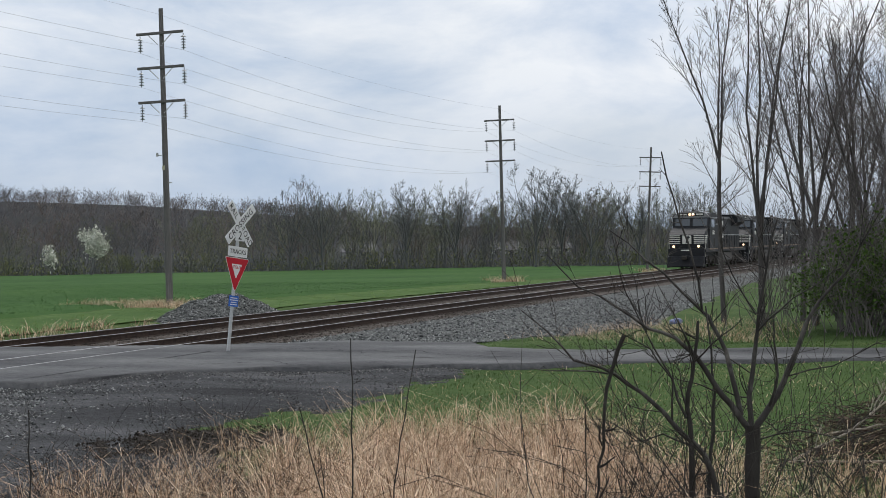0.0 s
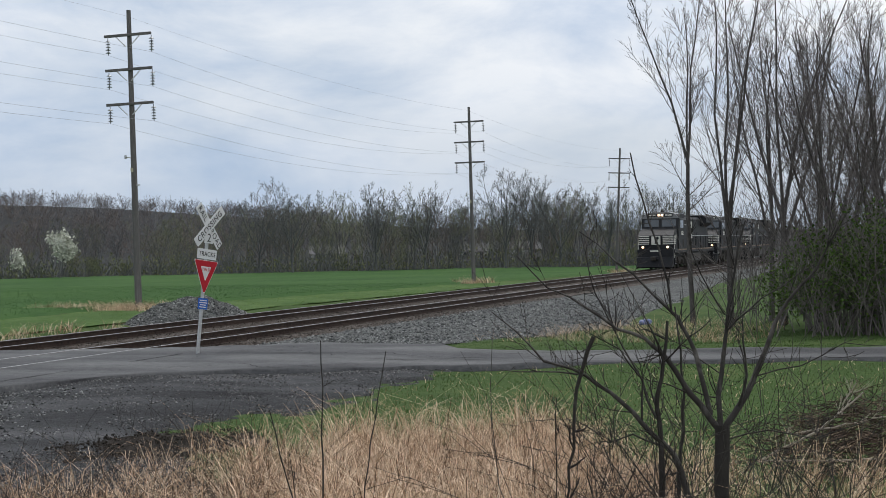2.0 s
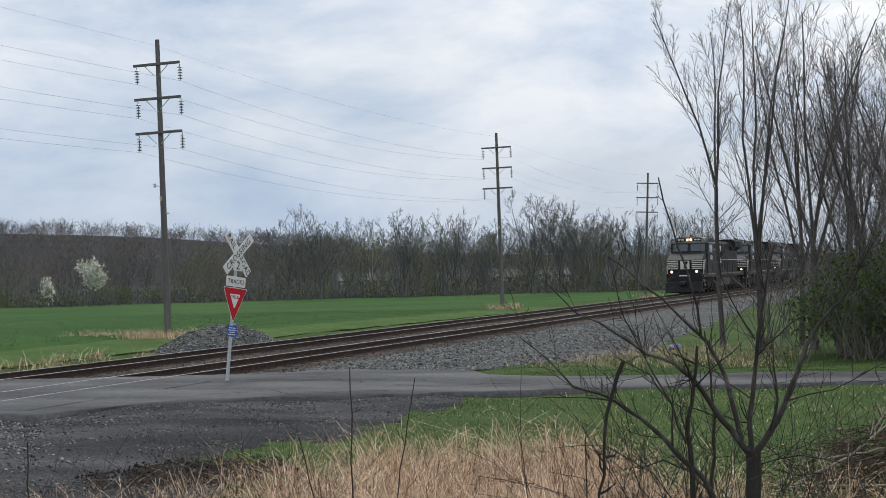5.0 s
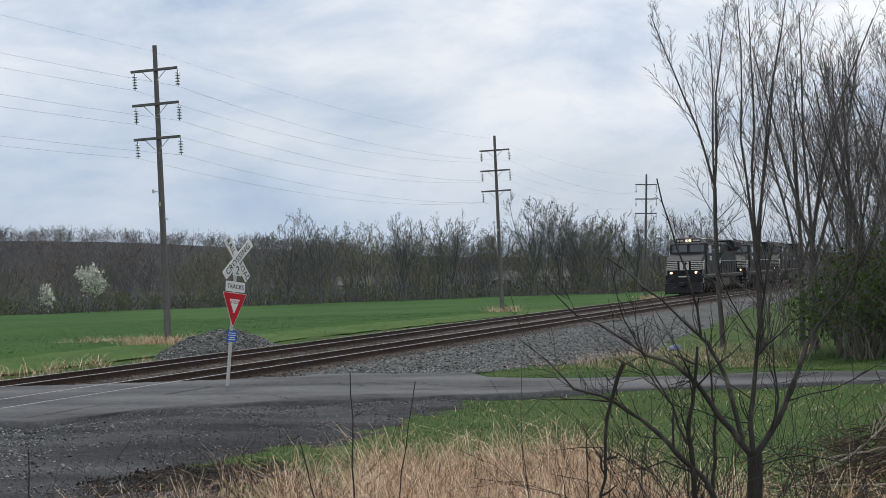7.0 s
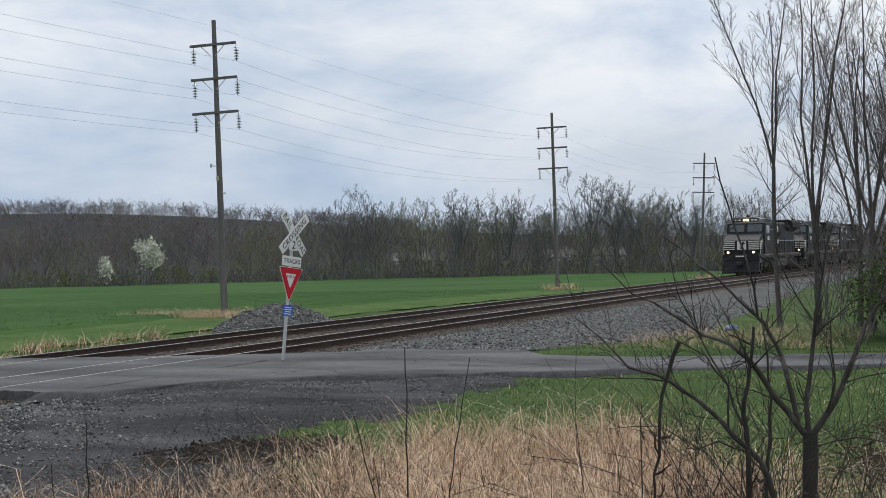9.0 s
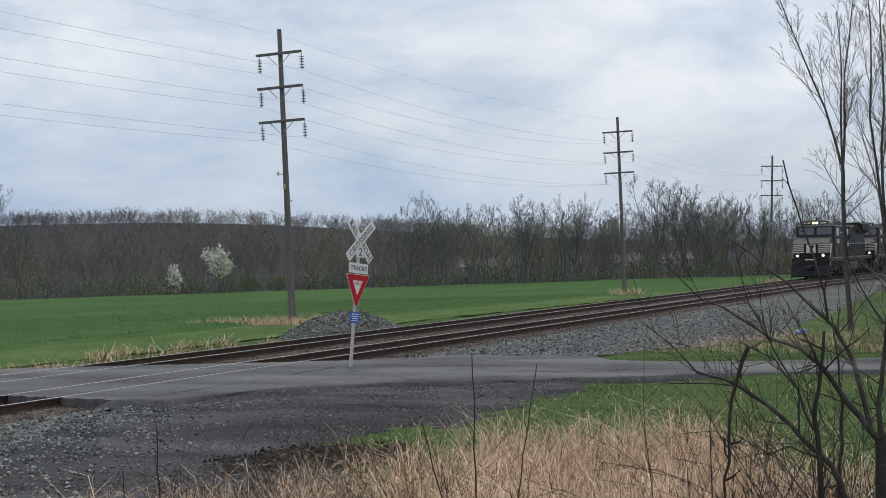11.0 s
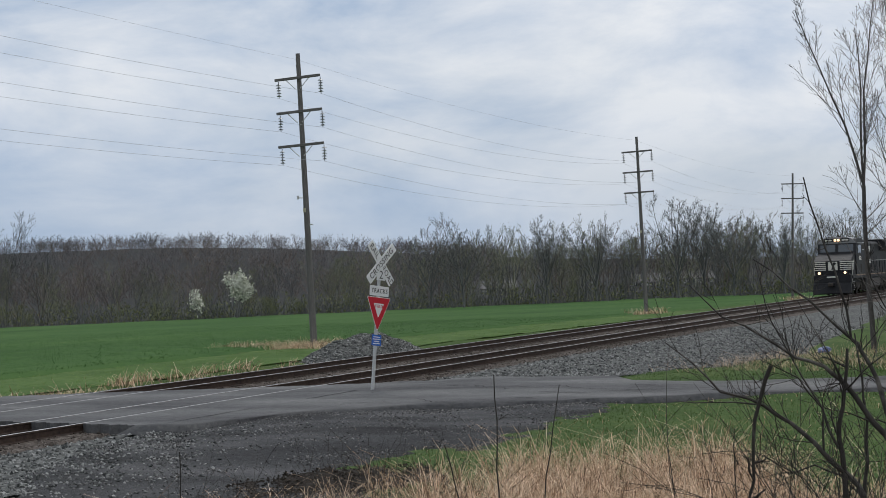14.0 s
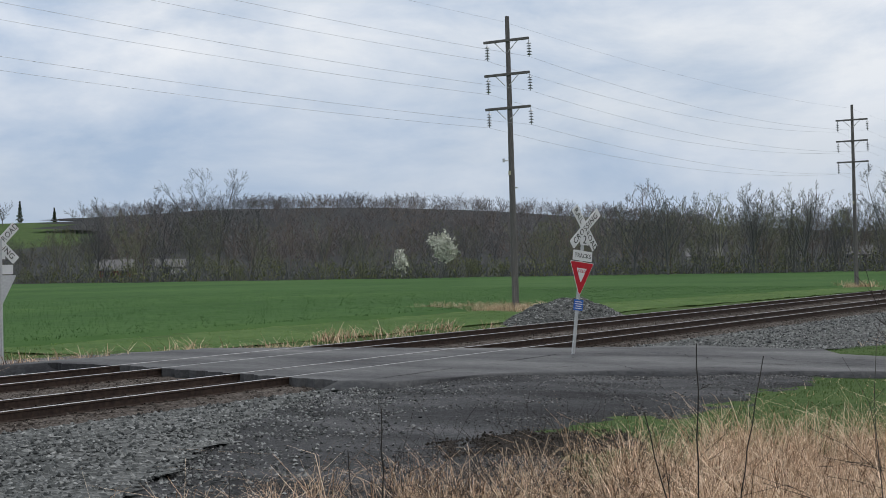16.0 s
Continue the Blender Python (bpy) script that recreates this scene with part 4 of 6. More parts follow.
# Undergrowth at the foot of the belt.
n = 4200
b, d = np.radians(rng.uniform(8, 53, n)), rng.uniform(214, 240, n)
base = np.stack([-np.sin(b) * d, np.cos(b) * d], 1)
base = np.c_[base, ground_z(base[:, 0], base[:, 1])]
tip = base + np.c_[rng.normal(0, 0.9, (n, 2)), rng.uniform(0.6, 3.2, n)]
V, F = tubes(np.c_[base, tip, np.full(n, 0.05), np.full(n, 0.02)])
tagged(np_part("undergrowth_stems", V, F, M["far_twig"]), "tangled bare undergrowth at the edge of the woods", "undergrowth", kind="stuff")
k = rng.integers(0, n, 18000)
pts = base[k] + (tip[k] - base[k]) * rng.uniform(0.1, 1, (18000, 1)) + rng.normal(0, 0.3, (18000, 3))
keep = wob(np.degrees(b[k]), 0.0, 2.0, 4) > -0.2
V, F = leaves(pts[keep], 0.19, rng)
tagged(np_part("undergrowth_leaves", V, F, M["bud"]), "olive-green budding shrubs along the woods' edge", "shrubs", kind="stuff")

# Bare woods on the hills behind.
parts, _ = scatter_wood(640, (23, 45.5), (335, 690), lambda b: 8.0, 31, 0, round_kinds)
more, _ = scatter_wood(120, (2, 23), (370, 700), lambda b: 8.0, 32, 0, round_kinds)
parts += more
for share, tone_mat, note in ((parts[0::3] + parts[1::3], "hill_wood", "hazy bare woods covering the distant hills"), (parts[2::3], "far_brown", "reddish-brown bare trees among the hill woods")):
    V, F = join(share)
    tagged(np_part("hill_woods", V, F, M[tone_mat]), note, "woods", kind="stuff")


def bare_tree(x, y, S, label, group, barks=None, z=None, twig_order=1):
    t = thing("tree", x, y, float(ground_z(x, y)) if z is None else z, label, "tree", group)
    bark, twig = barks or (M["bark"], M["twig"])
    big = S[:, 8] > twig_order + 1
    V, F = tubes(S[big][:, :8], 7)
    np_part("trunk", V, F, bark, t, smooth=True)
    fine = S[:, 8] <= 0
    V, F = join([tubes(S[~big & ~fine][:, :8], 3), slivers(S[fine][:, :8] * np.array([1, 1, 1, 1, 1, 1, 1.25, 1.25]), rng)])
    np_part("crown", V, F, twig, t, "fine bare branches", smooth=True)
    return t


# Single far trees that stand above the belt.
for bb, dd, h, sd, wide in ((24.3, 212, 13.4, 41, 1.0), (25.5, 216, 11.6, 42, 0.8), (16.4, 213, 14.6, 43, 0.55), (15.45, 216, 13.4, 53, 0.35), (14.4, 212, 12.6, 44, 0.9), (12.6, 216, 12.4, 45, 0.6), (10.35, 214, 12.2, 46, 0.95), (21.2, 216, 12.6, 52, 0.6), (19.4, 217, 12.8, 54, 0.7),
                            (40.8, 256, 18.6, 47, 0.8), (42.9, 258, 15.6, 48, 1.0), (45.2, 255, 13.6, 49, 1.0), (39.6, 260, 14.0, 50, 0.8), (48.5, 560, 9.5, 51, 0.8)):
    S, _ = broadleaf(sd, h, 0.16, 0.26, 6, (0, 6, 7, 9), min_r=0.012, splay=(0.25 * wide, 0.85 * wide), lift=0.12, angles=(0.4, 0.7))
    bare_tree(-math.sin(radians(bb)) * dd, math.cos(radians(bb)) * dd, S, "bare spreading tree rising above the far woods", "far field trees", (M["far_twig"], M["far_twig"]))


def blossom_tree(bb, dd, h, sd, n):
    x, y = -math.sin(radians(bb)) * dd, math.cos(radians(bb)) * dd
    S, tips = tree_arrays(sd, h, 0.13, 4, 0.02, 0.42, (2, 3), 0.25, 0.5, 0.7)
    t = thing("blossom_tree", x, y, float(ground_z(x, y)), "small tree in full white spring blossom", "tree", "blossom trees")
    V, F = tubes(S[:, :8], 4)
    np_part("trunk", V, F, M["far_twig"], t)
    g = np.random.default_rng(sd)
    pts = tips[g.integers(0, len(tips), n)] * [0.8, 0.8, 1] + g.normal(0, 0.33, (n, 3))
    V, F = leaves(pts, 0.2, g)
    np_part("crown", V, F, M["blossom"], t, "dense white blossom")


blossom_tree(32.7, 208, 6.1, 61, 3400)
blossom_tree(34.05, 213, 4.2, 62, 380)


def conifer(bb, dd, h, sd):
    x, y = -math.sin(radians(bb)) * dd, math.cos(radians(bb)) * dd
    t = thing("conifer", x, y, float(ground_z(x, y)), "narrow dark evergreen on the hill meadow", "tree", "hill evergreens")
    g = np.random.default_rng(sd)
    V, F = tubes([(0, 0, -0.3, 0, 0, h, 0.25, 0.04)], 6)
    np_part("trunk", V, F, M["bark"], t)
    n = 900
    s = g.uniform(0.06, 1, n)
    a = g.uniform(0, 6.28, n)
    lim = h * 0.2 * (1 - s) * g.uniform(0.3, 1, n) * (0.8 + 0.4 * np.sin(s * 40)) + 0.1
    pts = np.stack([np.cos(a) * lim, np.sin(a) * lim, s * h - lim * 0.25], 1)
    V, F = leaves(pts, 0.3, g)
    np_part("crown", V, F, M["evergreen"], t, "dense dark needles")


conifer(46.7, 640, 6.0, 72)
conifer(47.9, 620, 8.5, 73)

# Thicket of tall bare trees by the lane; the first forks into three leaders.
ACROSS = np.array([math.cos(radians(9.6)), math.sin(radians(9.6)), 0])


def leader(tilt):
    return tuple(ACROSS * math.sin(radians(tilt)) + np.array([0, 0, math.cos(radians(tilt))]))


TALL = (0, 4, 8, 11)
for i, (x, y, h, r, fork, leaders, splay) in enumerate((
        (-8.05, 47.7, 11.7, 0.085, 0.47, [leader(-19), leader(-5), leader(8)], None), (-6.55, 45.6, 11.6, 0.1, 0.3, 4, (0.04, 0.24)),
        (-5.75, 48.5, 10.4, 0.1, 0.33, 4, (0.1, 0.35)), (-5.1, 46.0, 10.6, 0.115, 0.3, 4, (0.15, 0.45)), (-4.3, 48.5, 9.8, 0.11, 0.3, 4, (0.15, 0.45)),
        (-3.5, 45.0, 9.4, 0.1, 0.3, 4, (0.15, 0.5)), (-2.6, 49.0, 10.2, 0.11, 0.3, 4, (0.15, 0.5)), (-1.9, 45.4, 9.6, 0.1, 0.3, 4, (0.15, 0.5)),
        (-0.9, 48.0, 10.0, 0.11, 0.3, 4, (0.15, 0.5)), (-4.4, 55.0, 11.0, 0.11, 0.3, 4, (0.2, 0.5)), (-2.9, 57.0, 11.2, 0.11, 0.3, 4, (0.2, 0.5)),
        (-3.9, 43.6, 6.6, 0.06, 0.15, 4, (0.2, 0.6)), (-2.4, 43.2, 7.0, 0.06, 0.15, 4, (0.2, 0.6)), (-1.1, 43.4, 7.6, 0.06, 0.15, 4, (0.2, 0.6)),
        (-3.2, 47.0, 8.0, 0.07, 0.15, 4, (0.2, 0.6)), (-0.2, 45.6, 7.8, 0.07, 0.15, 4, (0.2, 0.6)))):
    S, _ = broadleaf(100 + i, h, r, fork, leaders, TALL, angles=(0.35, 0.7), lift=0.34, min_r=0.0045, splay=splay, ratio=(0, 0.75, 0.5, 0.36, 0) if i < 2 else (0, 0.75, 0.5, 0.4, 0))
    bare_tree(x, y, S, "tall bare tree in a dense thicket by the lane", "thicket trees")

# Understorey: thin stems and young green leaves.
n = 1000
x = rng.uniform(-7.2, 0.5, n)
y = rng.uniform(40.5, 55, n)
keep = (x > -3.9 - 0.0 * y) | (rng.uniform(0, 1, n) < 0.22)
x, y = x[keep], y[keep]
g0 = np.c_[x, y, ground_z(x, y)]
segs = []
for p in g0:
    d = np.array([rng.normal(0, 0.3), rng.normal(0, 0.3), 1])
    grow(rng, p, d, rng.uniform(0.8, 2.2), 0.014, 2, segs, 0.6, 0.2, (1, 2), 0.75, 2, 0.005, None)
S = np.array(segs)
V, F = tubes(S[:, :8])
tagged(np_part("thicket_understorey", V, F, M["twig"]), "tangle of thin bare stems under the thicket", "undergrowth", kind="stuff")


def leafy_bush(x, y, h, w, seed, n):
    g = np.random.default_rng(seed)
    t = thing("bush", x, y, float(ground_z(x, y)), "dense bush with fresh dull green leaves", "bush", "thicket bushes")
    segs, tips = [], []
    for _ in range(9):
        a = g.uniform(0, 6.28)
        grow(g, (0.2 * math.cos(a), 0.2 * math.sin(a), -0.1), (0.5 * math.cos(a) * w / h, 0.5 * math.sin(a) * w / h, 1), h * 0.42, 0.022, 3, segs, 0.7, 0.1, (2, 3), 0.72, 2, 0.004, tips)
    V, F = tubes(np.array(segs)[:, :8])
    np_part("woody_frame", V, F, M["twig"], t)
    tips = np.array(tips)
    pts = tips[g.integers(0, len(tips), n)] + g.normal(0, 0.16, (n, 3))
    V, F = leaves(pts[pts[:, 2] > 0.05], 0.05, g)
    np_part("foliage", V, F, M["leaf"], t, "small green leaves")


for i, (x, y, h, w) in enumerate(((-3.3, 41.6, 2.6, 1.6), (-2.4, 42.2, 3.0, 1.8), (-1.3, 42.0, 3.2, 1.8), (-0.3, 42.6, 3.0, 1.8), (-3.9, 43.6, 2.2, 1.4), (-2.0, 44.6, 3.6, 1.8), (-0.8, 45.0, 3.8, 1.8), (0.6, 43.6, 3.4, 1.8))):
    leafy_bush(x, y, h, w, 200 + i, 2600)

# ---------------- grasses ----------------
def tufts(n, xr, yr, ok, hr, wr, lean, seed, zf=None):
    g = np.random.default_rng(seed)
    q = np.stack([g.uniform(*xr, n), g.uniform(*yr, n)], 1)
    q = q[ok(q[:, 0], q[:, 1], g)]
    z = (zf or bumpy)(q[:, 0], q[:, 1])
    k = len(q)
    return ribbons(np.c_[q, z], g.uniform(*hr, k), g.uniform(*lean, k), g.uniform(*wr, k), g)


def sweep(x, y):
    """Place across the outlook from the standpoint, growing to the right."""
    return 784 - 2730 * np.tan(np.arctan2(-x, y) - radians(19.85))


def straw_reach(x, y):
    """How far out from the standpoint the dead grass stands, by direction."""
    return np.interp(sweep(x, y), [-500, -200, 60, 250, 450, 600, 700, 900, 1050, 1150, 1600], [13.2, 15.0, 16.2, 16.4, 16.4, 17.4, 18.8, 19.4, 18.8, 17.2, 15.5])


def lawn_ok(x, y, g):
    near, far = road_y(x)
    dirt = in_dirt(x, y) | in_soil(x, y)
    lane_ = (y > near - 0.1) & (y < far + 0.1)
    d = np.hypot(x, y)
    under = (d < straw_reach(x, y) - 1.2) & (g.uniform(0, 1, len(x)) < 0.8)
    return ~under & ~dirt & ~lane_ & ~((x < -12.3) & (y > 33)) & ~(x < -15.5)


V, F = tufts(78000, (-13, 1), (13, 44), lawn_ok, (0.015, 0.055), (0.005, 0.011), (0.2, 1.0), 301)
tagged(np_part("lawn_grass", V, F, M["blade"]), "short bright green spring grass by the lane", "grass", kind="stuff")


V, F = tufts(62000, (-80, -36.6), (26, 110), lambda x, y, g: in_field(x, y) & (g.uniform(0, 1, len(x)) < np.clip(1.3 - (-x - 36) / 36, 0.12, 1)), (0.05, 0.13), (0.012, 0.03), (0.3, 1.2), 302, lambda x, y: ground_z(x, y) + 0.18)
tagged(np_part("crop_blades", V, F, M["crop_blade"]), "green blades of the young crop", "crop", kind="stuff")
V, F = tufts(36000, (-37, -28.3), (25, 120), lambda x, y, g: g.uniform(0, 1, len(x)) < np.clip(1.3 - (y - 25) / 90, 0.15, 1), (0.06, 0.15), (0.015, 0.035), (0.5, 1.6), 312, ground_z)
tagged(np_part("margin_grass", V, F, M["margin_blade"]), "short green grass between track and field", "grass", kind="stuff")


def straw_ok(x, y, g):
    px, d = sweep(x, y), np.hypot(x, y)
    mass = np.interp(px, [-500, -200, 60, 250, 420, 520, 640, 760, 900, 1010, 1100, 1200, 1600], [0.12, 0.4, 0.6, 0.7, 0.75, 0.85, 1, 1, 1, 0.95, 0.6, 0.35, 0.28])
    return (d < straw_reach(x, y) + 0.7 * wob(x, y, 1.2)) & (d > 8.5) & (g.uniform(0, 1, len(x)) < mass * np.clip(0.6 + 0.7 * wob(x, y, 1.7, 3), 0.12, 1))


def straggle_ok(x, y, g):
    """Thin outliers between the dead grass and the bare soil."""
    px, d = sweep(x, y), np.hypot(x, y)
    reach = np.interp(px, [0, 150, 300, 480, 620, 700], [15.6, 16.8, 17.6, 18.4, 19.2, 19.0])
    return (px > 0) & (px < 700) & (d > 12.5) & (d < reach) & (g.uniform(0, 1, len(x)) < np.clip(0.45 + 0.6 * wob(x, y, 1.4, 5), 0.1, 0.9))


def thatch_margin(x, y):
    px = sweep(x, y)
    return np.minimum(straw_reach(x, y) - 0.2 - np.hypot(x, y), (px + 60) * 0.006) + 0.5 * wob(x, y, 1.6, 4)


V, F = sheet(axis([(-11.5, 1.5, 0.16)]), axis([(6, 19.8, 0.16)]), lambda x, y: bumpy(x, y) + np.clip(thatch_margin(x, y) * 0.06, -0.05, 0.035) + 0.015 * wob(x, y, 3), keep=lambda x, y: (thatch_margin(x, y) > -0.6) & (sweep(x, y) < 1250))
tagged(np_part("dead_grass_thatch", V, F, M["thatch"], smooth=True), "matted brown litter beneath the dead grass, darkened for shade between stems", "grass litter", kind="structure")
def straw_clumps(n, seed, hr, stems, ok, fan=0.55):
    """Stools of dead stems that fan out and fall over together."""
    g = np.random.default_rng(seed)
    q = np.stack([g.uniform(-11.5, 1.5, n), g.uniform(7, 19.4, n)], 1)
    q = q[ok(q[:, 0], q[:, 1], g)]
    rows = []
    for x, y in q:
        k = int(g.integers(stems // 2, stems + 1))
        a = g.uniform(0, 6.28)
        rows.append(np.c_[x + g.normal(0, 0.07, k), y + g.normal(0, 0.07, k), np.full(k, math.cos(a) * g.uniform(0, 0.8)), np.full(k, math.sin(a) * g.uniform(0, 0.8)), np.full(k, g.uniform(*hr))])
    R = np.concatenate(rows)
    m = len(R)
    base = np.c_[R[:, :2], bumpy(R[:, 0], R[:, 1])]
    out = np.c_[R[:, 2:4] + g.normal(0, fan, (m, 2)), np.zeros(m)]
    h = R[:, 4] * g.uniform(0.55, 1.15, m)
    w = g.uniform(0.0035, 0.009, m)
    ang = g.uniform(0, 6.28, m)
    side = np.c_[np.cos(ang), np.sin(ang), np.zeros(m)] * (w / 2)[:, None]
    kink = g.uniform(0.35, 0.8, m)
    droop = np.where(g.uniform(0, 1, m) < 0.68, g.uniform(-0.5, 0.3, m), 0.9)
    p1 = base + out * (h * 0.25)[:, None] + np.c_[np.zeros((m, 2)), h * kink]
    p2 = p1 + out * (h * 0.55)[:, None] + np.c_[g.normal(0, 0.05, (m, 2)), h * (1 - kink) * droop]
    V = np.stack([base - side, base + side, p1 - side * 0.8, p1 + side * 0.8, p2 - side * 0.25, p2 + side * 0.25], 1)
    F = np.array([[0, 1, 3, 2], [2, 3, 5, 4]])[None] + (np.arange(m) * 6)[:, None, None]
    return V.reshape(-1, 3), F.reshape(-1, 4)


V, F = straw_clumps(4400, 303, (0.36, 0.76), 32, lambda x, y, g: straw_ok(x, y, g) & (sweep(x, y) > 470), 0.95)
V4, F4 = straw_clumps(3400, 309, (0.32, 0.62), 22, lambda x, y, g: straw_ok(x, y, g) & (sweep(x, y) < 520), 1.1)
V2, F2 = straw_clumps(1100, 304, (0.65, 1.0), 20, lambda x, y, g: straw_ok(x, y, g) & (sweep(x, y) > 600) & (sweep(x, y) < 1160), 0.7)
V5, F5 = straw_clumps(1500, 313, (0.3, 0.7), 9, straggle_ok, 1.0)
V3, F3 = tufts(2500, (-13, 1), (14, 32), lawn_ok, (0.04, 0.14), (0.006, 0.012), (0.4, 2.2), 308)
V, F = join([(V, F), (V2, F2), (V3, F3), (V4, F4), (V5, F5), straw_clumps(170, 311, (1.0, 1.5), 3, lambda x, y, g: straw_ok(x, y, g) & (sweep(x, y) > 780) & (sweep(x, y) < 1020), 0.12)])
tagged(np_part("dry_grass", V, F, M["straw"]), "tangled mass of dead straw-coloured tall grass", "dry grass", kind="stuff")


def margin_ok(x, y, g):
    strip = (np.abs(x + 27.7 + 0.5 * wob(x, y, 0.4)) < 0.55) & (wob(x, y, 0.7, 9) > -0.35) & (y < 47)
    row = (((x + 37.6) / 2.6) ** 2 + ((y - 61.2) / 1.5) ** 2 + 0.4 * wob(x, y, 1.0, 6) < 1) | (((x + 34.2) / 1.5) ** 2 + ((y - 60.5) / 1.1) ** 2 < 0.8)
    foot = np.zeros(len(x), bool)
    for py in (62.6, 114.4, 167.0):
        foot |= np.hypot(x + 36.2, (y - py) / 1.4) < g.uniform(0.2, 1.9, len(x))
    return strip | row | foot


V, F = tufts(60000, (-40.5, -26.5), (24, 66), margin_ok, (0.2, 0.6), (0.014, 0.035), (0.3, 1.3), 305, ground_z)
V2, F2 = tufts(18000, (-39, -33), (100, 172), margin_ok, (0.3, 0.8), (0.03, 0.06), (0.3, 1.0), 307, ground_z)
V, F = join([(V, F), (V2, F2)])
tagged(np_part("margin_dry_grass", V, F, M["straw"]), "tufts of pale dead grass along the field margin", "dry grass", kind="stuff")


def verge_ok(x, y, g):
    return (wob(x, y, 1.0, 2) > 0.0) & (x > -12.6 + g.uniform(0, 2, len(x)))


V, F = tufts(4200, (-12.5, -5), (37.5, 47), verge_ok, (0.15, 0.6), (0.005, 0.012), (0.4, 1.8), 306)
tagged(np_part("verge_dry_grass", V, F, M["straw"]), "dead brown weeds along the thicket edge", "dry grass", kind="stuff")


# ---------------- near saplings, weeds and brush ----------------
def limb(segs, rng, pts, r0, r1, twigs, reach, depth=2, wander=0.02):
    """A bent limb through a few points, with thin side shoots."""
    P = [np.array(p, float) for p in pts]
    fine = []
    for a, b in zip(P, P[1:]):
        n = max(2, int(np.linalg.norm(b - a) / 0.12))
        for k in range(n):
            fine.append(a + (b - a) * k / n + rng.normal(0, wander * 0.35, 3) * (k > 0))
    fine.append(P[-1])
    n = len(fine) - 1
    path = (fine, [r0 + (r1 - r0) * k / n for k in range(n + 1)])
    for k in range(n):
        a, b = r0 + (r1 - r0) * k / n, r0 + (r1 - r0) * (k + 1) / n
        segs.append((*fine[k], *fine[k + 1], a, b, 9))
    for _ in range(twigs):
        s = rng.uniform(0.2, 1.0)
        k = min(int(s * n), n - 1)
        d = fine[k + 1] - fine[k]
        d /= np.linalg.norm(d) + 1e-9
        side = rng.normal(size=3)
        nd = d * 0.6 + side * 0.55 + np.array([0, 0, 0.25])
        nd /= np.linalg.norm(nd)
        grow(rng, fine[k], nd, reach * rng.uniform(0.3, 0.95), max(r1 * 0.7, (r0 + (r1 - r0) * s) * 0.3), depth, segs, 0.55, 0.3, (1, 2), 0.65, 3, 0.0017)
    return path


def sapling(x, y, turn, label, limbs, seed, name="sapling"):
    """limbs: (points as across, away, up), start and end radius, shoots, their reach."""
    z = float(ground_z(x, y))
    t = thing(name, x, y, z, label, "tree", "near saplings", rz=turn)
    g = np.random.default_rng(seed)
    for k, (pts, r0, r1, twigs, reach) in enumerate(limbs):
        segs = []
        f = 0.68 if r0 > 0.04 else 0.62
        path = limb(segs, g, pts, r0 * f, r1 * 0.75, int(twigs * 1.4), reach, 1)
        S = np.array(segs)
        main = S[:, 8] == 9
        V, F = path_tube(*path, 9)
        stem = np_part("trunk" if k == 0 else "limb", V, F, M["near_bark"] if k == 0 else M["near_limb"], t, smooth=True)
        V, F = tubes(S[~main][:, :8], 4)
        tagged(np_part("shoot_spray", V, F, M["near_bark"], stem, "thin bare shoots", smooth=True), kind="stuff")
    return t


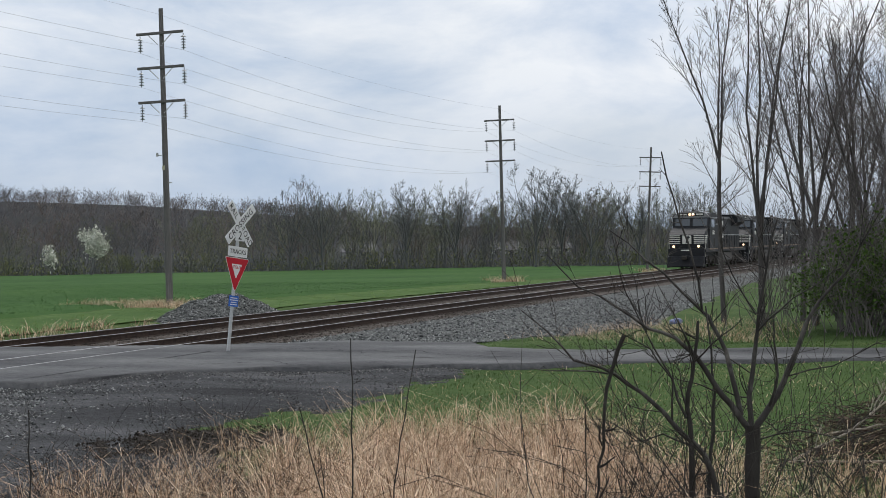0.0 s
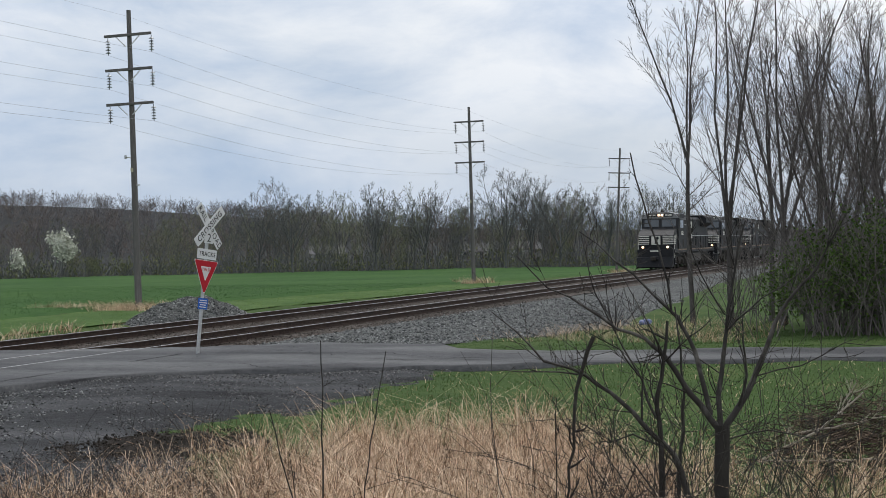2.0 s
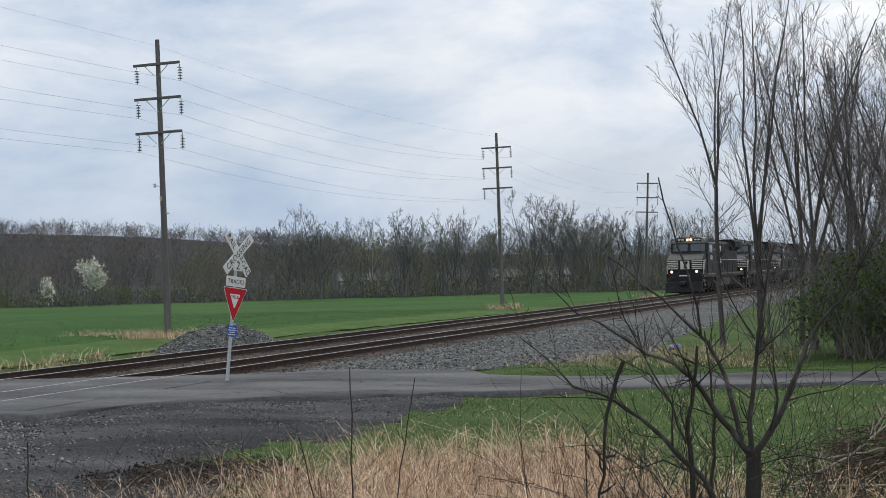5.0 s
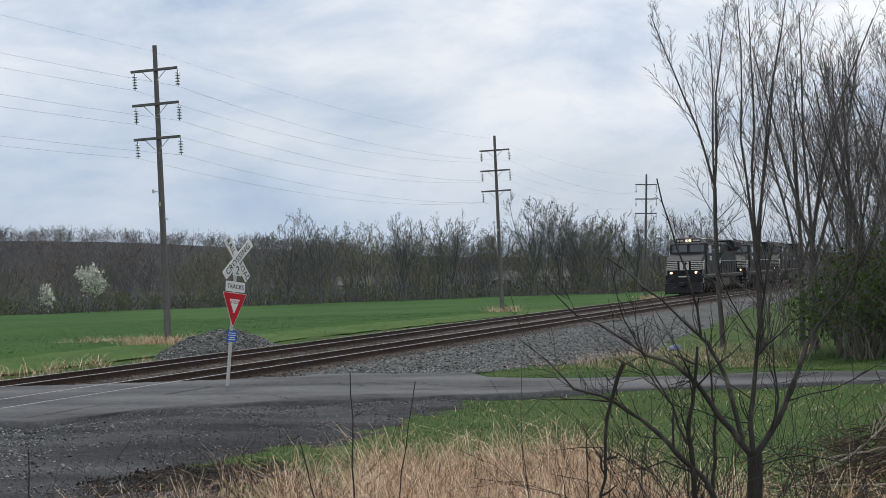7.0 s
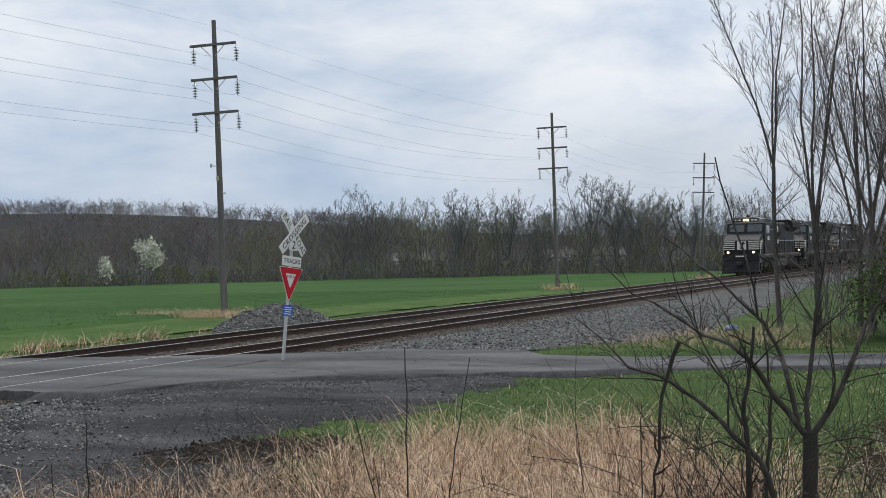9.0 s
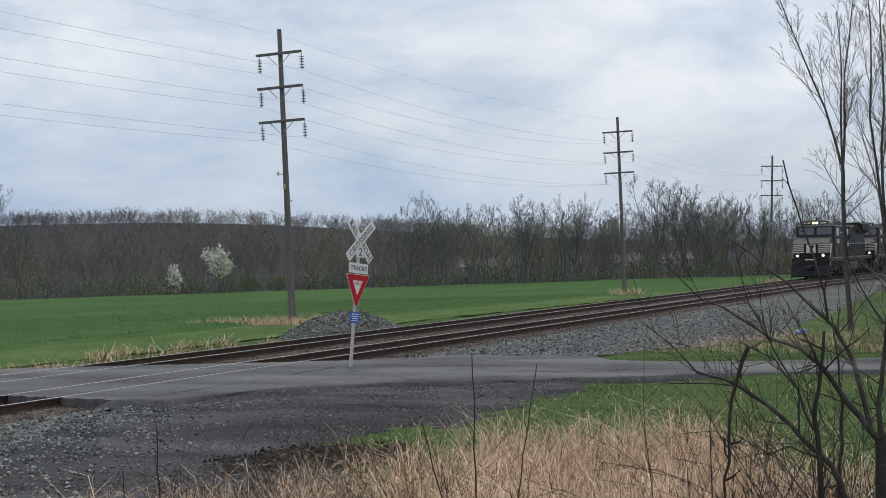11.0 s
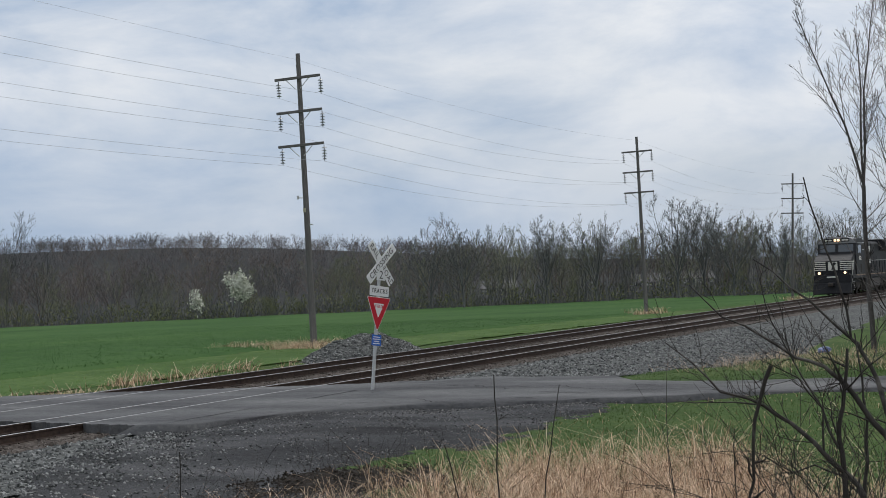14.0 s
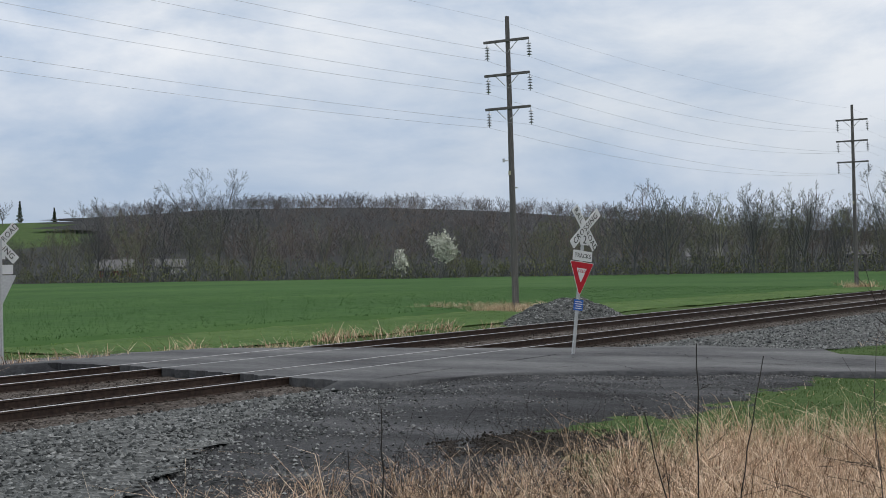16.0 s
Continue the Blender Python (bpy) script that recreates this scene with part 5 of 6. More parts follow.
# Forked sapling close to the standpoint.
sapling(-1.485, 9.89, 8.5, "forked bare sapling with dark bark and long arching shoots", [
    (((0.02, 0, -0.2), (-0.02, 0, 0.6), (-0.01, 0, 1.0)), 0.07, 0.066, 2, 0.2),
    (((-0.02, 0, 0.96), (-0.14, -0.03, 1.13), (-0.26, -0.05, 1.29), (-0.37, -0.08, 1.46), (-0.48, -0.1, 1.56), (-0.65, -0.12, 1.62), (-0.85, -0.12, 1.76), (-1.1, -0.1, 1.89), (-1.3, -0.08, 2.1)), 0.036, 0.004, 10, 0.28),
    (((-0.02, 0, 0.98), (-0.03, 0.04, 1.17), (0.03, 0.06, 1.61), (0.09, 0.08, 1.99), (0.16, 0.1, 2.3)), 0.032, 0.006, 10, 0.3),
    (((-0.08, 0, 1.06), (-0.17, 0.05, 1.46), (-0.26, 0.08, 1.64), (-0.32, 0.1, 1.72), (-0.56, 0.05, 1.97), (-0.9, 0.0, 2.25)), 0.03, 0.004, 8, 0.28),
    (((-0.32, 0.1, 1.72), (-0.34, 0.12, 1.91), (-0.4, 0.13, 2.15), (-0.49, 0.14, 2.44), (-0.57, 0.15, 2.76)), 0.014, 0.006, 5, 0.12),
    (((0.0, 0, 0.97), (0.15, 0.05, 1.19), (0.22, 0.08, 1.35), (0.33, 0.1, 1.63), (0.42, 0.12, 1.78), (0.6, 0.12, 1.98), (0.74, 0.1, 2.24)), 0.038, 0.005, 9, 0.28),
    (((0.1, 0.03, 1.12), (0.15, -0.05, 1.32), (0.13, -0.08, 1.54), (0.13, -0.1, 1.7)), 0.018, 0.004, 7, 0.25),
    (((0.03, 0.06, 1.59), (0.16, 0.0, 1.72), (0.38, -0.05, 1.88), (0.58, -0.1, 2.02)), 0.012, 0.003, 6, 0.22),
    (((0.02, 0.06, 1.7), (-0.18, 0.0, 2.1), (-0.21, -0.05, 2.33)), 0.009, 0.003, 3, 0.16),
    (((0.0, 0, 0.9), (0.28, -0.1, 0.98), (0.55, -0.2, 0.94), (0.86, -0.25, 1.05)), 0.01, 0.003, 6, 0.2),
    (((0.2, 0.08, 1.3), (0.5, 0.2, 1.36), (0.78, 0.3, 1.5), (1.02, 0.3, 1.48)), 0.008, 0.0025, 6, 0.22),
    (((-0.37, -0.08, 1.46), (-0.5, -0.2, 1.75), (-0.62, -0.22, 1.98)), 0.009, 0.003, 4, 0.2),
], 401)
sapling(-1.9, 9.7, 11, "slender bare sapling with arching branches", [
    (((0.06, 0, -0.2), (0.05, 0, 0.7), (0.04, 0, 1.02), (0.03, 0, 1.2), (0.07, 0.02, 1.4), (0.1, 0.05, 1.66)), 0.042, 0.012, 9, 0.3),
    (((0.32, 0.05, 0.2), (0.17, 0.03, 0.71), (0.06, 0, 0.89), (-0.07, -0.03, 1.02), (-0.19, -0.05, 1.15), (-0.35, -0.06, 1.27), (-0.5, -0.08, 1.37), (-0.68, -0.1, 1.42), (-0.85, -0.1, 1.61), (-1.01, -0.1, 1.74)), 0.04, 0.004, 12, 0.28),
    (((-0.42, -0.07, 1.33), (-0.6, -0.05, 1.35), (-0.98, -0.05, 1.37)), 0.011, 0.003, 4, 0.14),
    (((0.04, 0, 0.88), (-0.13, 0.05, 0.94), (-0.29, 0.08, 0.88), (-0.44, 0.1, 1.0)), 0.012, 0.003, 5, 0.22),
    (((0.02, 0, 1.05), (-0.12, 0.1, 1.38), (-0.23, 0.15, 1.58), (-0.29, 0.2, 1.8)), 0.016, 0.003, 9, 0.3),
    (((-0.23, 0.15, 1.58), (-0.36, 0.12, 1.85), (-0.44, 0.1, 2.22)), 0.008, 0.003, 4, 0.2),
    (((-0.07, -0.03, 1.02), (-0.06, -0.1, 1.3), (-0.2, -0.15, 1.5), (-0.42, -0.2, 1.62)), 0.013, 0.003, 9, 0.28),
    (((0.12, 0.1, 0.0), (0.16, 0.1, 0.7), (0.2, 0.1, 1.2), (0.15, 0.12, 1.75)), 0.03, 0.006, 8, 0.28),
    (((0.05, 0, 0.5), (-0.2, 0.1, 0.85), (-0.5, 0.15, 1.02), (-0.85, 0.2, 1.0)), 0.009, 0.0025, 8, 0.25),
], 402)
sapling(-2.2, 9.55, 12, "broken dark stick standing in the grass", [(((-0.3, 0, -0.1), (-0.17, 0, 1.1), (-0.11, 0, 1.38), (-0.04, 0, 1.57)), 0.005, 0.019, 3, 0.15)], 403, "dead_stick")
# Low brambles round their feet.
g = np.random.default_rng(404)
segs = []
for _ in range(130):
    b, d = radians(g.uniform(3.5, 15.5)), g.uniform(8.6, 12.5)
    x, y = -math.sin(b) * d, math.cos(b) * d
    a = g.uniform(0, 6.28)
    grow(g, (x, y, float(ground_z(x, y)) - 0.05), (math.cos(a) * 0.7, math.sin(a) * 0.7, 1), g.uniform(0.3, 0.95), 0.005, 2, segs, 0.6, -0.15, (1, 2), 0.7, 3, 0.0016)
for _ in range(170):
    b, d = radians(g.uniform(24, 36)), g.uniform(12.6, 16.4)
    x, y = -math.sin(b) * d, math.cos(b) * d
    a = g.uniform(0, 6.28)
    grow(g, (x, y, float(ground_z(x, y)) - 0.05), (math.cos(a) * 0.8, math.sin(a) * 0.8, 1), g.uniform(0.2, 0.6), 0.0035, 2, segs, 0.7, -0.1, (1, 2), 0.7, 3, 0.0016)
V, F = tubes(np.array(segs)[:, :8], 4)
tagged(np_part("brambles", V, F, M["near_bark"]), "tangle of thin bare bramble stems", "brambles", kind="stuff")


def weed(bear, d, top, bend, r, seed, pale=False):
    b = radians(bear)
    x, y = -math.sin(b) * d, math.cos(b) * d
    t = thing("weed_stalk", x, y, float(ground_z(x, y)), "tall dead dark weed stalk standing upright", "weed", "dead weed stalks", rz=bear)
    g = np.random.default_rng(seed)
    segs = []
    limb(segs, g, ((0, 0, -0.1), (bend * 0.35, 0, top * 0.5), (bend, 0, top)), r, r * 0.45, 4, 0.07, 1, 0.012)
    V, F = tubes(np.array(segs)[:, :8], 6)
    np_part("stalk", V, F, M["straw"] if pale else M["near_bark"], t, smooth=True)


for i, (bear, d, top, bend, r) in enumerate(((23.32, 8.6, 1.57, 0.0, 0.0075), (22.25, 8.6, 1.5, 0.2, 0.006), (23.75, 8.4, 1.2, -0.22, 0.0065), (23.9, 8.7, 0.95, -0.1, 0.005), (34.9, 8.8, 1.22, -0.01, 0.0075), (14.75, 8.8, 1.22, 0.02, 0.006), (40.6, 9.0, 0.85, 0.0, 0.006), (35.9, 8.9, 0.98, -0.05, 0.006))):
    weed(bear, d, top, bend, r, 500 + i)

# Heap of cut brush.
g = np.random.default_rng(410)
heap_x, heap_y = -1.15, 17.2
brush = thing("brush_pile", heap_x, heap_y, float(ground_z(heap_x, heap_y)), "heap of cut branches and dead brown brush", "brush pile")
segs = []
for _ in range(760):
    a = g.uniform(0, 6.28)
    q = np.array([g.normal(0.15, 0.62), g.normal(0, 0.5), 0])
    q[2] = g.uniform(0, 1) * 0.8 * math.exp(-(q[0] ** 2 + q[1] ** 2))
    grow(g, q, (math.cos(a), math.sin(a), g.uniform(-0.1, 0.5)), g.uniform(0.15, 0.4), 0.006, 1, segs, 0.5, -0.1, (1, 2), 0.7, 2, 0.0025)
V, F = tubes(np.array(segs)[:, :8], 4)
np_part("twig_tangle", V, F, M["brush"], brush)
for pts, r in ((((-0.95, -0.5, 0.12), (-0.35, -0.5, 0.45), (0.1, -0.4, 0.85)), 0.016), (((-1.0, -0.5, 0.1), (0.0, -0.6, 0.16), (0.9, -0.6, 0.22)), 0.014), (((-0.6, -0.4, 0.4), (-0.1, -0.3, 0.5), (0.6, -0.3, 0.65)), 0.012), (((-0.12, -0.4, 0.6), (-0.1, -0.4, 0.75), (0.03, -0.4, 0.95)), 0.011)):
    segs = []
    limb(segs, g, pts, r, r * 0.5, 3, 0.2)
    V, F = tubes(np.array(segs)[:, :8], 7)
    np_part("branch", V, F, plain("pale_dead_branch", (0.36, 0.31, 0.26), 0.8), brush, "pale stripped branch", smooth=True)


# ---------------- locomotives ----------------
M["loco"] = mat("black_locomotive_paint", [(0.3, (0.013, 0.014, 0.016)), (0.55, (0.024, 0.025, 0.028)), (0.78, (0.055, 0.052, 0.05))], scale=2.5, rough=0.55, bump=0.08, big=0.5, spec=0.15)
M["loco_under"] = mat("grimy_underframe", [(0.3, (0.02, 0.018, 0.016)), (0.6, (0.05, 0.044, 0.038)), (0.8, (0.1, 0.085, 0.07))], scale=6, rough=0.85, bump=0.3)
M["tank"] = mat("dusty_fuel_tank", [(0.3, (0.05, 0.046, 0.043)), (0.7, (0.1, 0.092, 0.085))], scale=4, rough=0.7, bump=0.1)
M["loco_white"] = mat("off_white_stripe", [(0.3, (0.5, 0.49, 0.45)), (0.7, (0.68, 0.67, 0.62))], scale=6, rough=0.5, bump=0.03)
M["loco_roof"] = mat("grey_cab_roof", [(0.3, (0.14, 0.145, 0.15)), (0.7, (0.24, 0.245, 0.25))], scale=5, rough=0.5, bump=0.05)
M["glass"] = plain("dark_cab_glass", (0.04, 0.05, 0.06), 0.06, 0.0, spec=0.8)
M["headlamp"] = lamp_mat("lit_headlamp", (1.0, 0.6, 0.3), 2.2)
M["rust_sill"] = mat("dusty_sill", [(0.3, (0.16, 0.11, 0.08)), (0.7, (0.34, 0.27, 0.21))], scale=4, rough=0.8, bump=0.1)


def locomotive(label):
    L = 22.3
    t = thing("locomotive", 0, 0, 0, label, "locomotive", "coupled locomotives")

    def P(name, build, m, parent=None, lab="", sm=False):
        bm = bmesh.new()
        build(bm)
        return part(name, bm, m, parent or t, lab, sm)
    P("underframe", lambda bm: (box(bm, -1.5, 0.9, 1.28, 1.5, L - 0.9, 1.6, 0.03), box(bm, -0.9, 1.0, 0.95, 0.9, L - 1.0, 1.28)), M["loco"], None, "black deep underframe")
    for s in (-1, 1):
        P("sill_stripe", lambda bm: box(bm, s * 1.5, 2.6, 1.5, s * 1.512, L - 2.4, 1.6), M["rust_sill"], None, "dusty pale sill stripe")
    # Snowplough and pilot.
    P("snowplough", lambda bm: prism(bm, [(0.15, 0.12), (0.02, 0.2), (0.3, 0.95), (0.75, 1.05), (0.75, 0.3)], -1.45, 1.45, "x"), M["loco"], None, "black curved snowplough")
    P("pilot", lambda bm: (box(bm, -1.45, 0.55, 0.95, 1.45, 0.95, 1.62, 0.03), box(bm, -0.3, 0.0, 0.75, 0.3, 0.6, 1.05, 0.04)), M["loco"], None, "black front pilot with coupler pocket")
    P("coupler", lambda bm: (box(bm, -0.14, -0.35, 0.78, 0.14, 0.2, 0.98, 0.03), box(bm, -0.2, -0.5, 0.72, 0.2, -0.25, 1.02, 0.05)), M["loco_under"])
    P("number_bar", lambda bm: box(bm, -0.42, 0.535, 1.42, 0.42, 0.549, 1.52), M["loco_white"])
    # Wide nose with sloping top.
    nose = P("nose", lambda bm: prism(bm, [(0.98, 1.6), (0.9, 2.72), (1.3, 2.98), (2.75, 3.32), (2.75, 1.6)], -1.42, 1.42, "x"), M["loco"], None, "broad black sloping nose")
    for k in range(5):
        z0 = 2.0 + k * 0.15
        for s in (-1, 1):
            P("nose_stripe", lambda bm: box(bm, s * 1.42, 1.02, z0, s * 1.428, 1.9 + 0.09 * k, z0 + 0.075), M["loco_white"], nose, "off-white stripe")
            P("nose_stripe", lambda bm: box(bm, s * 0.55, 0.93 - 0.07 * (z0 - 1.6) / 1.12, z0, s * 1.4, 0.965 - 0.07 * (z0 - 1.6) / 1.12, z0 + 0.075), M["loco_white"], nose)
    P("nose_emblem", lambda bm: prism(bm, [(-0.36, 1.98), (0.36, 1.98), (0.36, 2.66), (-0.36, 2.66)], 0.87, 0.93), M["loco_white"], nose, "off-white emblem panel")
    P("emblem_shape", lambda bm: prism(bm, [(-0.12, 2.0), (0.1, 2.1), (0.14, 2.4), (0.3, 2.5), (0.1, 2.66), (-0.05, 2.4)], 0.862, 0.868), M["loco"], nose, "black emblem shape")
    # Cab.
    cab = P("cab", lambda bm: prism(bm, [(2.75, 1.6), (2.75, 3.25), (3.05, 4.2), (3.35, 4.45), (5.55, 4.5), (5.55, 1.6)], -1.52, 1.52, "x"), M["loco"], None, "black cab with slanted windscreen")
    P("cab_roof", lambda bm: (prism(bm, [(-1.56, 4.1), (-1.1, 4.5), (-0.6, 4.62), (0.6, 4.62), (1.1, 4.5), (1.56, 4.1), (1.5, 4.06), (-1.5, 4.06)], 3.02, 5.6)), M["loco_roof"], cab, "pale grey faceted cab roof")
    slope = Matrix.Translation((0, 2.9, 3.72)) @ Matrix.Rotation(radians(-17.5), 4, "X")
    for s in (-1, 1):
        P("windscreen", lambda bm: box(bm, s * 0.12, -0.025, -0.32, s * 1.3, 0.02, 0.3, 0.01, slope), M["glass"], cab, "dark windscreen pane")
        P("side_window", lambda bm: box(bm, s * 1.505, 3.5, 3.3, s * 1.535, 4.9, 3.95, 0.01), M["glass"], cab, "dark sliding cab window")
        P("sun_visor", lambda bm: box(bm, s * 1.5, 3.4, 3.98, s * 1.75, 5.0, 4.03), M["loco_roof"], cab, "pale sun visor")
        P("number_board", lambda bm: (box(bm, s * 0.3, 3.0, 4.24, s * 1.0, 3.12, 4.5, 0.01)), M["loco"], cab, "number board with pale bar")
        P("number_bar", lambda bm: box(bm, s * 0.4, 2.985, 4.31, s * 0.92, 2.997, 4.43), M["loco_white"], cab)
        P("road_number_bar", lambda bm: box(bm, s * 1.52, 4.0, 2.72, s * 1.528, 4.95, 3.05), M["loco_white"], cab, "pale bar of lettering")
        P("cab_door", lambda bm: box(bm, s * 1.52, 4.55, 1.75, s * 1.53, 5.05, 2.4), M["loco_under"], cab)
    for x in (-0.13, 0.13):
        P("headlight", lambda bm: cyl(bm, (x, 2.94, 4.37), (x, 3.1, 4.37), 0.095, seg=14), M["headlamp"], cab, "lit round headlight")
    for x in (-1.0, 1.0):
        P("ditch_light", lambda bm: cyl(bm, (x, 0.48, 1.78), (x, 0.62, 1.78), 0.1, seg=14), M["headlamp"], None, "lit round ditch light")
        P("lamp_housing", lambda bm: box(bm, x - 0.15, 0.56, 1.6, x + 0.15, 0.8, 1.94, 0.03), M["loco"])
    P("horn", lambda bm: (box(bm, -0.1, 3.9, 4.6, 0.1, 4.3, 4.7), cyl(bm, (0.0, 3.6, 4.72), (0, 4.2, 4.72), 0.07, 0.03, 8)), M["loco_under"], cab)
    # Machinery cabinet behind the cab, long hood, radiator.
    P("blower_cabinet", lambda bm: box(bm, -1.45, 5.55, 1.6, 1.45, 8.4, 4.35, 0.04), M["loco"], None, "black equipment cabinet")
    for s in (-1, 1):
        P("cabinet_rail", lambda bm: (box(bm, s * 1.45, 5.7, 4.12, s * 1.5, 8.3, 4.17), box(bm, s * 1.45, 5.7, 3.55, s * 1.5, 8.3, 3.6)), M["galv"])
        for y in (5.9, 6.5, 7.1, 7.7):
            P("cabinet_grille", lambda bm: box(bm, s * 1.45, y, 3.62, s * 1.462, y + 0.5, 4.1), M["loco_under"])
    hood = P("long_hood", lambda bm: prism(bm, [(-0.95, 1.6), (-0.95, 4.1), (-0.75, 4.3), (0.75, 4.3), (0.95, 4.1), (0.95, 1.6)], 8.4, 17.0), M["loco"], None, "long black engine hood")
    P("exhaust_stack", lambda bm: box(bm, -0.5, 11.0, 4.3, 0.5, 12.6, 4.46, 0.03), M["loco_under"], hood)
    for s in (-1, 1):
        for k in range(9):
            P("hood_door", lambda bm: box(bm, s * 0.95, 8.9 + k * 0.85, 1.8, s * 0.968, 9.6 + k * 0.85, 3.0, 0.005), M["loco"], hood)
        for k in range(4):
            P("side_stripe", lambda bm: box(bm, s * 0.95, 9.0, 3.35 + k * 0.14, s * 0.972, 10.5 - 0.12 * k, 3.43 + k * 0.14), M["loco_white"], hood, "off-white stripe")
        P("side_emblem", lambda bm: prism(bm, [(10.9, 3.35), (12.4, 3.35), (12.5, 3.9), (11.3, 3.9)], s * 0.95, s * 0.972, "x"), M["loco_white"], hood, "off-white emblem block")
        P("lettering_bar", lambda bm: box(bm, s * 0.968, 10.8, 2.72, s * 0.976, 12.4, 2.9), M["loco_white"], hood)
        P("lettering_bar", lambda bm: box(bm, s * 0.968, 10.7, 2.45, s * 0.976, 12.5, 2.63), M["loco_white"], hood)
    P("radiator", lambda bm: prism(bm, [(-0.95, 1.6), (-0.95, 3.5), (-1.5, 3.85), (-1.5, 4.35), (-1.2, 4.48), (1.2, 4.48), (1.5, 4.35), (1.5, 3.85), (0.95, 3.5), (0.95, 1.6)], 17.0, L - 1.2), M["loco"], None, "flared black radiator section")
    P("radiator_roof", lambda bm: box(bm, -1.3, 16.9, 4.48, 1.3, 18.2, 4.52), M["loco_roof"])
    # Tank, trucks, wheels.
    P("fuel_tank", lambda bm: prism(bm, [(-1.45, 0.55), (-1.2, 0.32), (1.2, 0.32), (1.45, 0.55), (1.45, 1.2), (-1.45, 1.2)], 8.6, 14.0), M["tank"], None, "dusty grey fuel tank")
    for cy in (4.4, 17.9):
        tr = P("truck", lambda bm: (box(bm, -0.6, cy - 2.2, 0.5, 0.6, cy + 2.2, 0.95), box(bm, -1.2, cy - 0.5, 0.6, 1.2, cy + 0.5, 0.95)), M["loco_under"], None, "grimy six-wheel truck")
        for s in (-1, 1):
            P("side_frame", lambda bm: (prism(bm, [(cy - 2.5, 0.62), (cy - 1.3, 0.5), (cy + 1.3, 0.5), (cy + 2.5, 0.62), (cy + 2.5, 0.88), (cy + 1.0, 0.98), (cy - 1.0, 0.98), (cy - 2.5, 0.88)], s * 1.0, s * 1.14, "x")), M["loco_under"], tr)
            for k in (-1.85, 0, 1.85):
                P("wheel", lambda bm: (cyl(bm, (s * 0.68, cy + k, 0.53), (s * 0.82, cy + k, 0.53), 0.53, seg=28), cyl(bm, (s * 0.66, cy + k, 0.53), (s * 0.69, cy + k, 0.53), 0.56, seg=28)), M["loco_under"], tr, "dark steel wheel")
                P("axle_box", lambda bm: box(bm, s * 1.05, cy + k - 0.2, 0.36, s * 1.24, cy + k + 0.2, 0.74, 0.04), M["loco_under"], tr)
    # Steps and handrails.
    for s in (-1, 1):
        for yy in (1.1, L - 1.5):
            P("step_well", lambda bm: box(bm, s * 1.2, yy, 0.35, s * 1.5, yy + 0.06, 1.6), M["loco"])
            for z in (0.4, 0.72, 1.04, 1.36):
                P("step", lambda bm: box(bm, s * 1.15, yy + 0.06, z, s * 1.5, yy + 0.55, z + 0.03), M["galv"])
        P("front_handrail", lambda bm: (cyl(bm, (s * 1.46, 1.08, 0.9), (s * 1.46, 1.08, 2.2), 0.022, seg=8), cyl(bm, (s * 1.46, 1.08, 2.2), (s * 1.46, 1.9, 2.75), 0.022, seg=8)), M["loco_white"], None, "pale front handrail")
        P("walkway_handrail", lambda bm: cyl(bm, (s * 1.46, 8.5, 2.68), (s * 1.46, L - 1.2, 2.68), 0.022, seg=6), M["galv"], None, "long steel handrail")
        for k in range(10):
            P("stanchion", lambda bm: cyl(bm, (s * 1.46, 8.55 + 1.36 * k, 1.6), (s * 1.46, 8.55 + 1.36 * k, 2.68), 0.025, seg=6), M["loco"])
    return t


LOCO_Y = 122.0
lead = locomotive("black diesel freight locomotive with white nose stripes and lit headlights")
lead.matrix_world = pose(FAR_T, LOCO_Y, RAIL_Z)
for k in (1, 2):
    tagged(copy_thing(lead, pose(FAR_T, LOCO_Y + 22.9 * k, RAIL_Z)), "black diesel locomotive coupled behind the leading one")


# ---------------- far houses among the trees ----------------
M["siding"] = mat("pale_siding", [(0.3, (0.5, 0.5, 0.49)), (0.7, (0.66, 0.66, 0.64))], scale=1.5, rough=0.7, bump=0.1, stretch=(1, 1, 6))
M["barn_red"] = mat("faded_barn_red", [(0.3, (0.16, 0.05, 0.045)), (0.7, (0.26, 0.085, 0.075))], scale=1.5, rough=0.8, bump=0.1, stretch=(6, 6, 1))
M["shingle"] = mat("grey_shingle", [(0.3, (0.1, 0.1, 0.105)), (0.7, (0.2, 0.195, 0.19))], scale=2, rough=0.9, bump=0.3)


def far_house(bear, dist, w, depth, h, wall_mat, label, name="house"):
    b = radians(bear)
    x, y = -math.sin(b) * dist, math.cos(b) * dist
    t = thing(name, x, y, float(ground_z(x, y)), label, name, "far buildings", rz=bear)
    bm = bmesh.new()
    prism(bm, [(-depth / 2, -1.5), (depth / 2, -1.5), (depth / 2, h), (0, h + depth * 0.3), (-depth / 2, h)], -w / 2, w / 2, "x")
    body = part("wall", bm, wall_mat, t)
    for s in (-1, 1):
        bm = bmesh.new()
        prism(bm, [(0, h + depth * 0.3 + 0.02), (s * (depth / 2 + 0.4), h - 0.22), (s * (depth / 2 + 0.4), h - 0.04), (0, h + depth * 0.3 + 0.2)], -w / 2 - 0.3, w / 2 + 0.3, "x")
        part("roof_slope", bm, M["shingle"], t, "grey shingle roof")
    for k in range(int(w / 3)):
        bm = bmesh.new()
        xx = -w / 2 + 1.6 + 3.0 * k
        box(bm, xx - 0.5, -depth / 2 - 0.05, h * 0.4, xx + 0.5, -depth / 2 + 0.05, h * 0.4 + 1.3)
        part("window", bm, M["glass"], body, "dark window")
    return t


